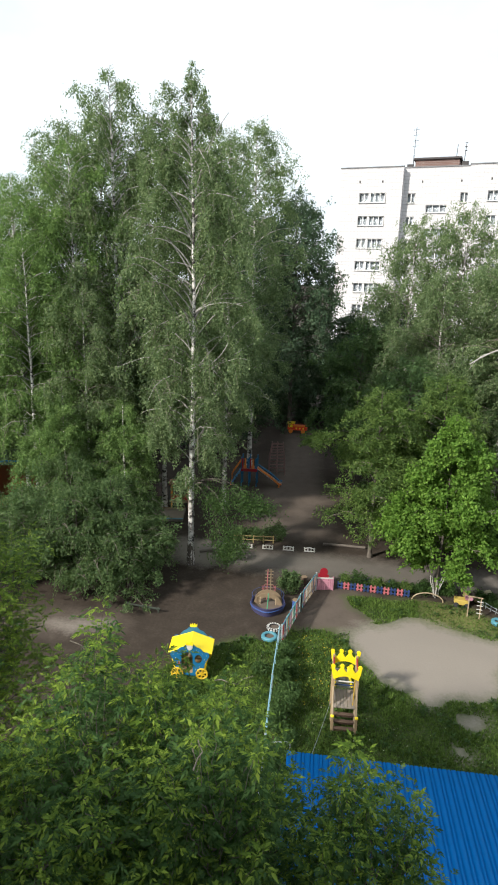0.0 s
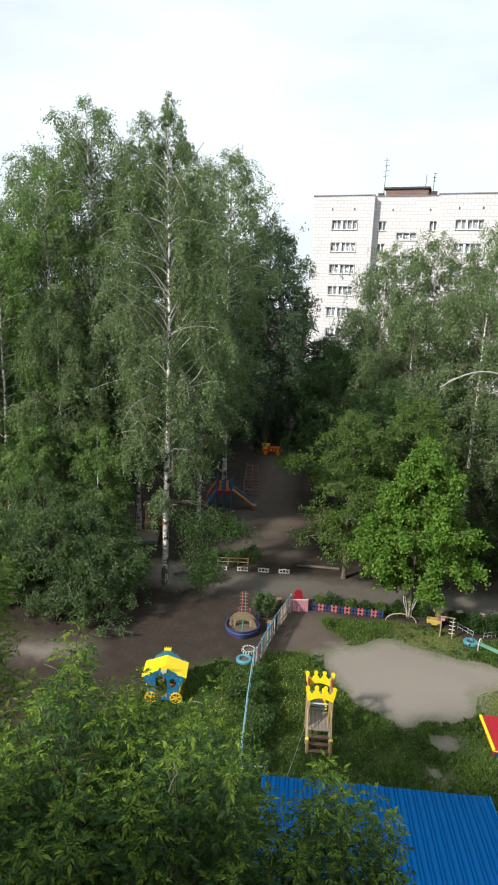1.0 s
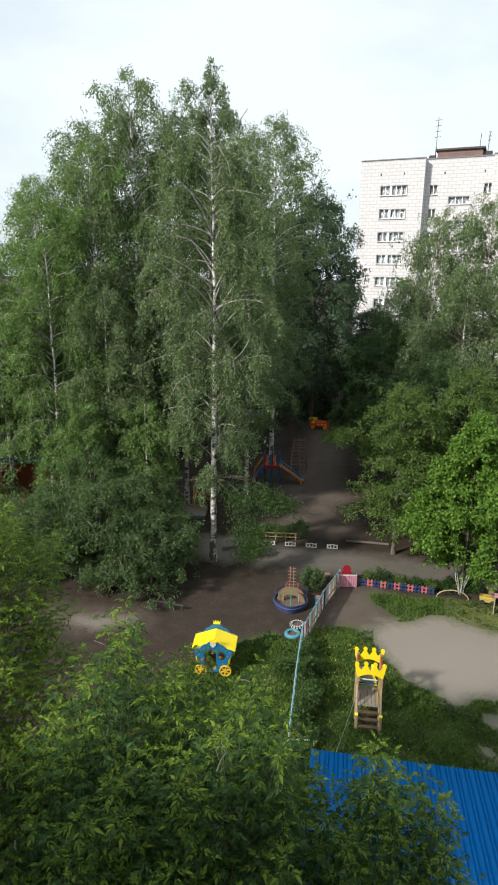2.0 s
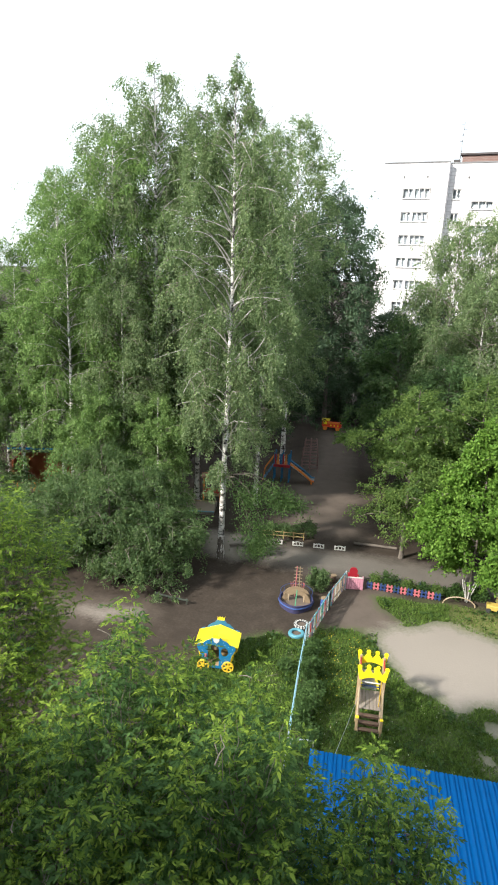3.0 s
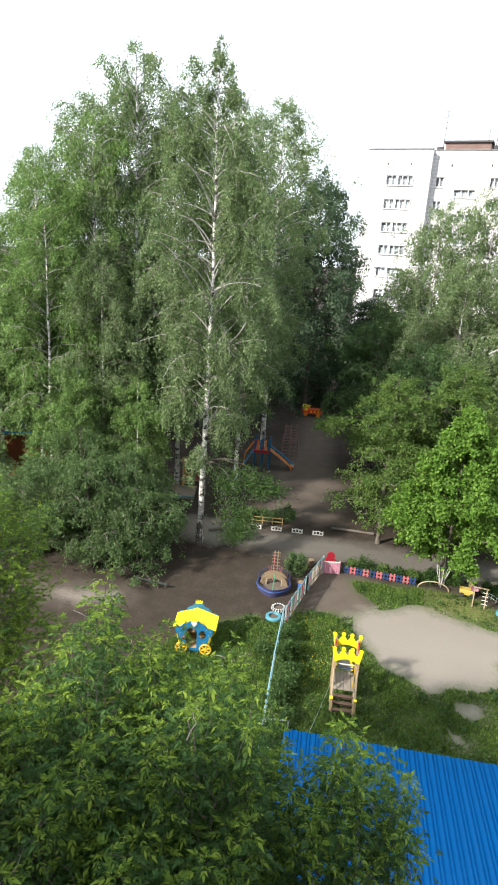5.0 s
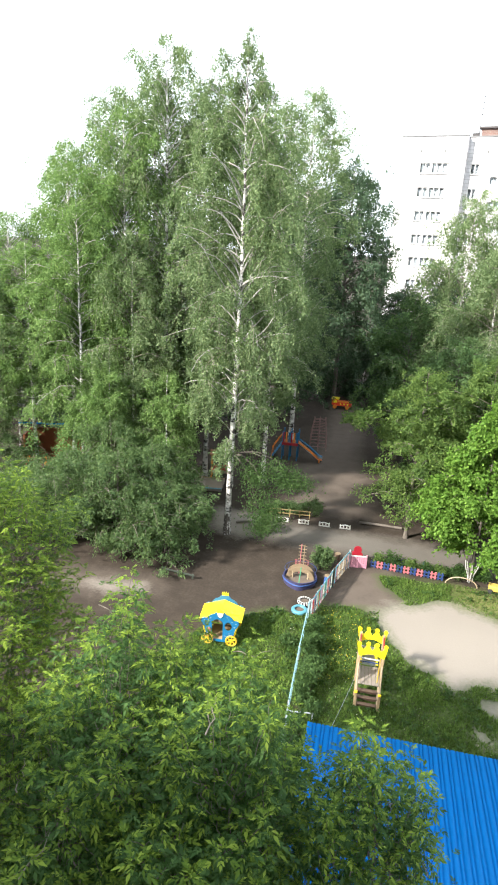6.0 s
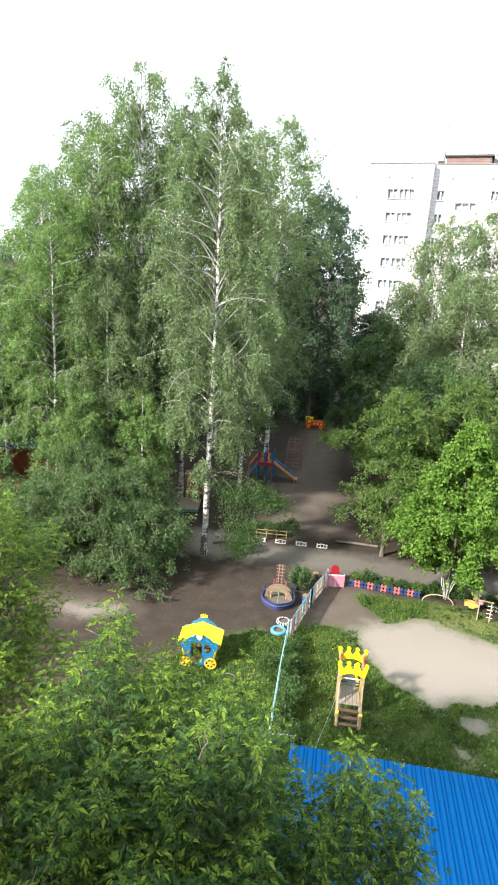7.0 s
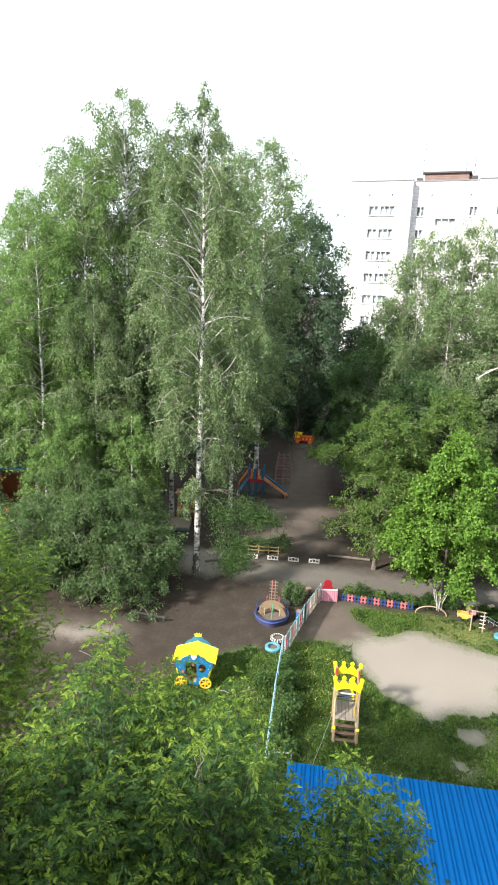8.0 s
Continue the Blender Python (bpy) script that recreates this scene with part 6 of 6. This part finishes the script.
# ---- bushes and flowers ----
def bush(x, y, w, h, leaves, mat, label, seed, size=0.09, name="bush"):
    """A many-stemmed bush of single leaves."""
    rng = np.random.default_rng(seed)
    root = thing(name, Matrix.Translation((x, y, 0)), label, "bush")
    n = max(8, int(24 * w))
    a = rng.uniform(0, 2 * np.pi, n)
    q = np.linspace(0, 1, 5)
    r = w * np.sqrt(rng.uniform(0, 1, n))
    p = np.zeros((n, 5, 3))
    p[:, :, 0] = (np.cos(a) * r)[:, None] * (0.25 + 0.75 * q)
    p[:, :, 1] = (np.sin(a) * r)[:, None] * (0.25 + 0.75 * q)
    p[:, :, 2] = (h * np.sqrt(np.clip(1 - (r / w) ** 2 * 0.75, 0.05, 1)) * rng.uniform(0.75, 1.15, n))[:, None] * q ** 0.8
    v, f = tubes(p, np.full((n, 1), 0.014) * (1.05 - q), 4)
    link_mesh("stem", v, f, M_BARK, root)
    own, t = rng.integers(0, n, leaves), rng.beta(2.2, 1.0, leaves) * 4
    i = np.minimum(t.astype(int), 3)
    c = p[own, i] + (p[own, i + 1] - p[own, i]) * (t - i)[:, None] + rng.normal(0, 0.07 + 0.05 * w, (leaves, 3))
    c[:, 2] = np.maximum(c[:, 2], 0.03)
    way = np.stack([np.cos(a)[own], np.sin(a)[own], np.zeros(leaves)], 1) + rng.normal(0, 0.7, (leaves, 3))
    v, f = leaf_quads(rng, c, way, size, size * 0.6, 0.8)
    link_mesh("foliage", v, f, mat, root)
    return root


bush(-0.30, 27.2, 0.50, 1.15, 3800, M_SHRUB_LEAF, "round dark green bush beside the fence", 1)
spots = [(-0.34, 22.2, 0.30, 0.5), (-0.40, 21.5, 0.34, 0.8), (-0.12, 20.9, 0.30, 0.55), (-0.36, 20.2, 0.42, 1.0), (0.02, 19.6, 0.30, 0.6), (-0.40, 19.1, 0.36, 0.75), (-0.14, 18.4, 0.46, 1.15), (-0.46, 17.7, 0.30, 0.8), (-0.05, 17.3, 0.28, 0.5), (-0.42, 16.2, 0.36, 0.6), (-0.40, 15.0, 0.42, 0.85), (-0.48, 14.0, 0.34, 0.6), (-1.25, 15.2, 0.5, 0.7), (-1.2, 20.8, 0.26, 0.4)]
for k, (x, y, w, h) in enumerate(spots):
    bush(x, y, w, h, 1900, M_WEED_LEAF, "rank tall weeds along the pipe railing", 20 + k, 0.085)
for k, (x, y, w, h) in enumerate(((2.4, 28.5, 0.35, 0.5), (3.1, 28.4, 0.55, 0.75), (3.9, 28.35, 0.4, 0.5), (4.7, 28.2, 0.4, 0.45), (5.3, 28.1, 0.35, 0.5))):
    bush(x, y, w, h, 1500, M_BUSH_LEAF if k % 2 else M_LINDEN_LEAF, "leafy flower bed plant behind the painted edging", 40 + k, 0.08, "bed_plant")
for k, (x, y, w, h) in enumerate(((8.9, 27.4, 0.5, 0.6), (9.8, 27.2, 0.7, 0.7), (10.8, 27.0, 0.8, 0.8), (11.8, 26.6, 0.8, 0.9), (12.4, 25.6, 0.8, 1.0), (11.4, 25.4, 0.6, 0.6), (12.6, 24.4, 0.7, 1.1), (7.3, 28.2, 0.5, 0.5), (6.2, 28.3, 0.5, 0.45), (13.2, 22.8, 0.8, 1.6))):
    bush(x, y, w, h, 2600, M_BUSH_LEAF, "dense green bush in the bed beside the path", 60 + k, 0.10)
for k, (x, y, w, h) in enumerate(((-3.4, 33.2, 0.6, 0.7), (-2.5, 33.3, 0.6, 0.6), (-1.4, 33.2, 0.7, 1.1), (-3.6, 30.3, 0.75, 1.0))):
    bush(x, y, w, h, 2200, M_SHRUB_LEAF, "weedy shrub behind the white edging", 80 + k, 0.09)

for k, (x, y, w, h) in enumerate(((9.6, 34.6, 1.0, 1.5), (11.4, 33.6, 1.1, 1.6), (13.2, 33.4, 1.1, 1.9), (15.4, 31.6, 1.2, 2.4), (12.4, 35.6, 1.3, 2.2), (10.2, 37.0, 1.5, 3.4), (8.6, 39.2, 1.4, 3.2), (13.4, 37.6, 1.5, 3.6), (14.0, 30.9, 0.9, 2.2))):
    bush(x, y, w, h, 2000, M_BUSH_LEAF, "dark undergrowth below the trees beyond the path", 100 + k, 0.17)
# end-of-yard bushes use the leaf colour darkened for shade
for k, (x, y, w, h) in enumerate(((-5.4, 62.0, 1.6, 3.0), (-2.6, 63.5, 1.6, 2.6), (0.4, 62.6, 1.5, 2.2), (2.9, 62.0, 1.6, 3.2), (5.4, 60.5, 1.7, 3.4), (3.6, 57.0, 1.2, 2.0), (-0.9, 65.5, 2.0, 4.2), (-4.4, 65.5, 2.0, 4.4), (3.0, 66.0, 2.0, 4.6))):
    bush(x, y, w, h, 1300, M_SHADE_DARK_LEAF, "undergrowth closing the end of the yard, leaves coloured dark for shade", 120 + k, 0.31)


# ---- grass and small flowers ----
def grass():
    rng = np.random.default_rng(77)
    n = 260000
    px, py = rng.uniform(-6, 14, n), rng.uniform(9, 27.4, n)
    g, s = surface_kind(px, py)
    wob = np.array([noise.noise((a * 0.9, b * 0.9, 3.0)) for a, b in zip(px, py)])
    dry = np.maximum(inside(px, py, DRY), inside(px, py, DRY2)) > -0.2
    keep = (g + 0.25 * wob > 0.05) & (s + 0.2 * wob < -0.05) & (rng.uniform(0, 1, n) < np.where(dry, 0.35, 0.95 + 0.4 * wob))
    px, py, wob, dry = px[keep], py[keep], wob[keep], dry[keep]
    m = len(px)
    h = (0.045 + 0.065 * np.clip(0.5 + wob, 0, 1)) * rng.uniform(0.5, 1.5, m) * np.where(dry, 0.5, 1)
    a = rng.uniform(0, 2 * np.pi, m)
    w = rng.uniform(0.010, 0.022, m) * 1.6
    lean = rng.normal(0, 0.5, (m, 2)) * h[:, None]
    z = np.full(m, -0.01)
    b0 = np.stack([px - np.cos(a) * w, py - np.sin(a) * w, z], 1)
    b1 = np.stack([px + np.cos(a) * w, py + np.sin(a) * w, z], 1)
    t = np.stack([px + lean[:, 0], py + lean[:, 1], h], 1)
    v = np.stack([b0, b1, t], 1).reshape(-1, 3)
    ob = link_mesh("lawn_grass", v, np.arange(3 * m).reshape(m, 3), M_GRASS)
    tagged(ob, "uneven mown grass with weeds", "grass", kind="stuff")
    for count, mat, name, label, box_, size in ((380, M_PETAL, "clover_flower", "white clover heads scattered in the grass", (-3, 9, 12, 23), 0.013),
                                           (200, M_DANDELION, "dandelion_flower", "yellow dandelion heads scattered in the grass", (0, 2.2, 19, 23.5), 0.015)):
        fx, fy = rng.uniform(box_[0], box_[1], count), rng.uniform(box_[2], box_[3], count)
        g, s = surface_kind(fx, fy)
        ok = (g > 0.15) & (s < -0.25)
        fx, fy = fx[ok], fy[ok]
        k = len(fx)
        c = np.stack([fx, fy, rng.uniform(0.09, 0.18, k)], 1)
        d = np.array([[1, 0, 0], [0, 1, 0], [-1, 0, 0], [0, -1, 0.0]]) * size
        v = c[:, None] + d[None] * rng.uniform(0.6, 1.2, (k, 1, 1))
        ob = link_mesh(name, v.reshape(-1, 3), np.arange(4 * k).reshape(k, 4), mat)
        tagged(ob, label, "flowers", kind="stuff")


def lawn_weeds():
    """Tufts of broad weed leaves, thick along the railing and thin in the open lawn."""
    rng = np.random.default_rng(91)
    n = 3400
    px, py = rng.uniform(-6, 13.5, n), rng.uniform(10, 27.2, n)
    g, s = surface_kind(px, py)
    wob = np.array([noise.noise((a * 0.6, b * 0.6, 8.0)) for a, b in zip(px, py)])
    keep = (g > 0.1) & (s < -0.15) & (wob + 0.5 * np.exp(-np.abs(px + 0.6)) > rng.uniform(-0.35, 0.5, n))
    px, py, wob = px[keep], py[keep], wob[keep]
    per, m = 9, len(px)
    a, k = rng.uniform(0, 2 * np.pi, m * per), np.repeat(rng.uniform(0.6, 1.5, m) * (1 + 0.6 * np.clip(wob, 0, 1)), per)
    c = np.stack([np.repeat(px, per) + 0.07 * k * np.cos(a), np.repeat(py, per) + 0.07 * k * np.sin(a), rng.uniform(0.04, 0.13, m * per) * k], 1)
    way = np.stack([np.cos(a), np.sin(a), rng.uniform(-0.3, 0.6, m * per)], 1)
    v, f = leaf_quads(rng, c, way, 0.10 * k, 0.05 * k, 1.2)
    tagged(link_mesh("lawn_weed", v, f, M_BUSH_LEAF), "tufts of broad weed leaves in the lawn", "weeds", kind="stuff")


grass()
lawn_weeds()
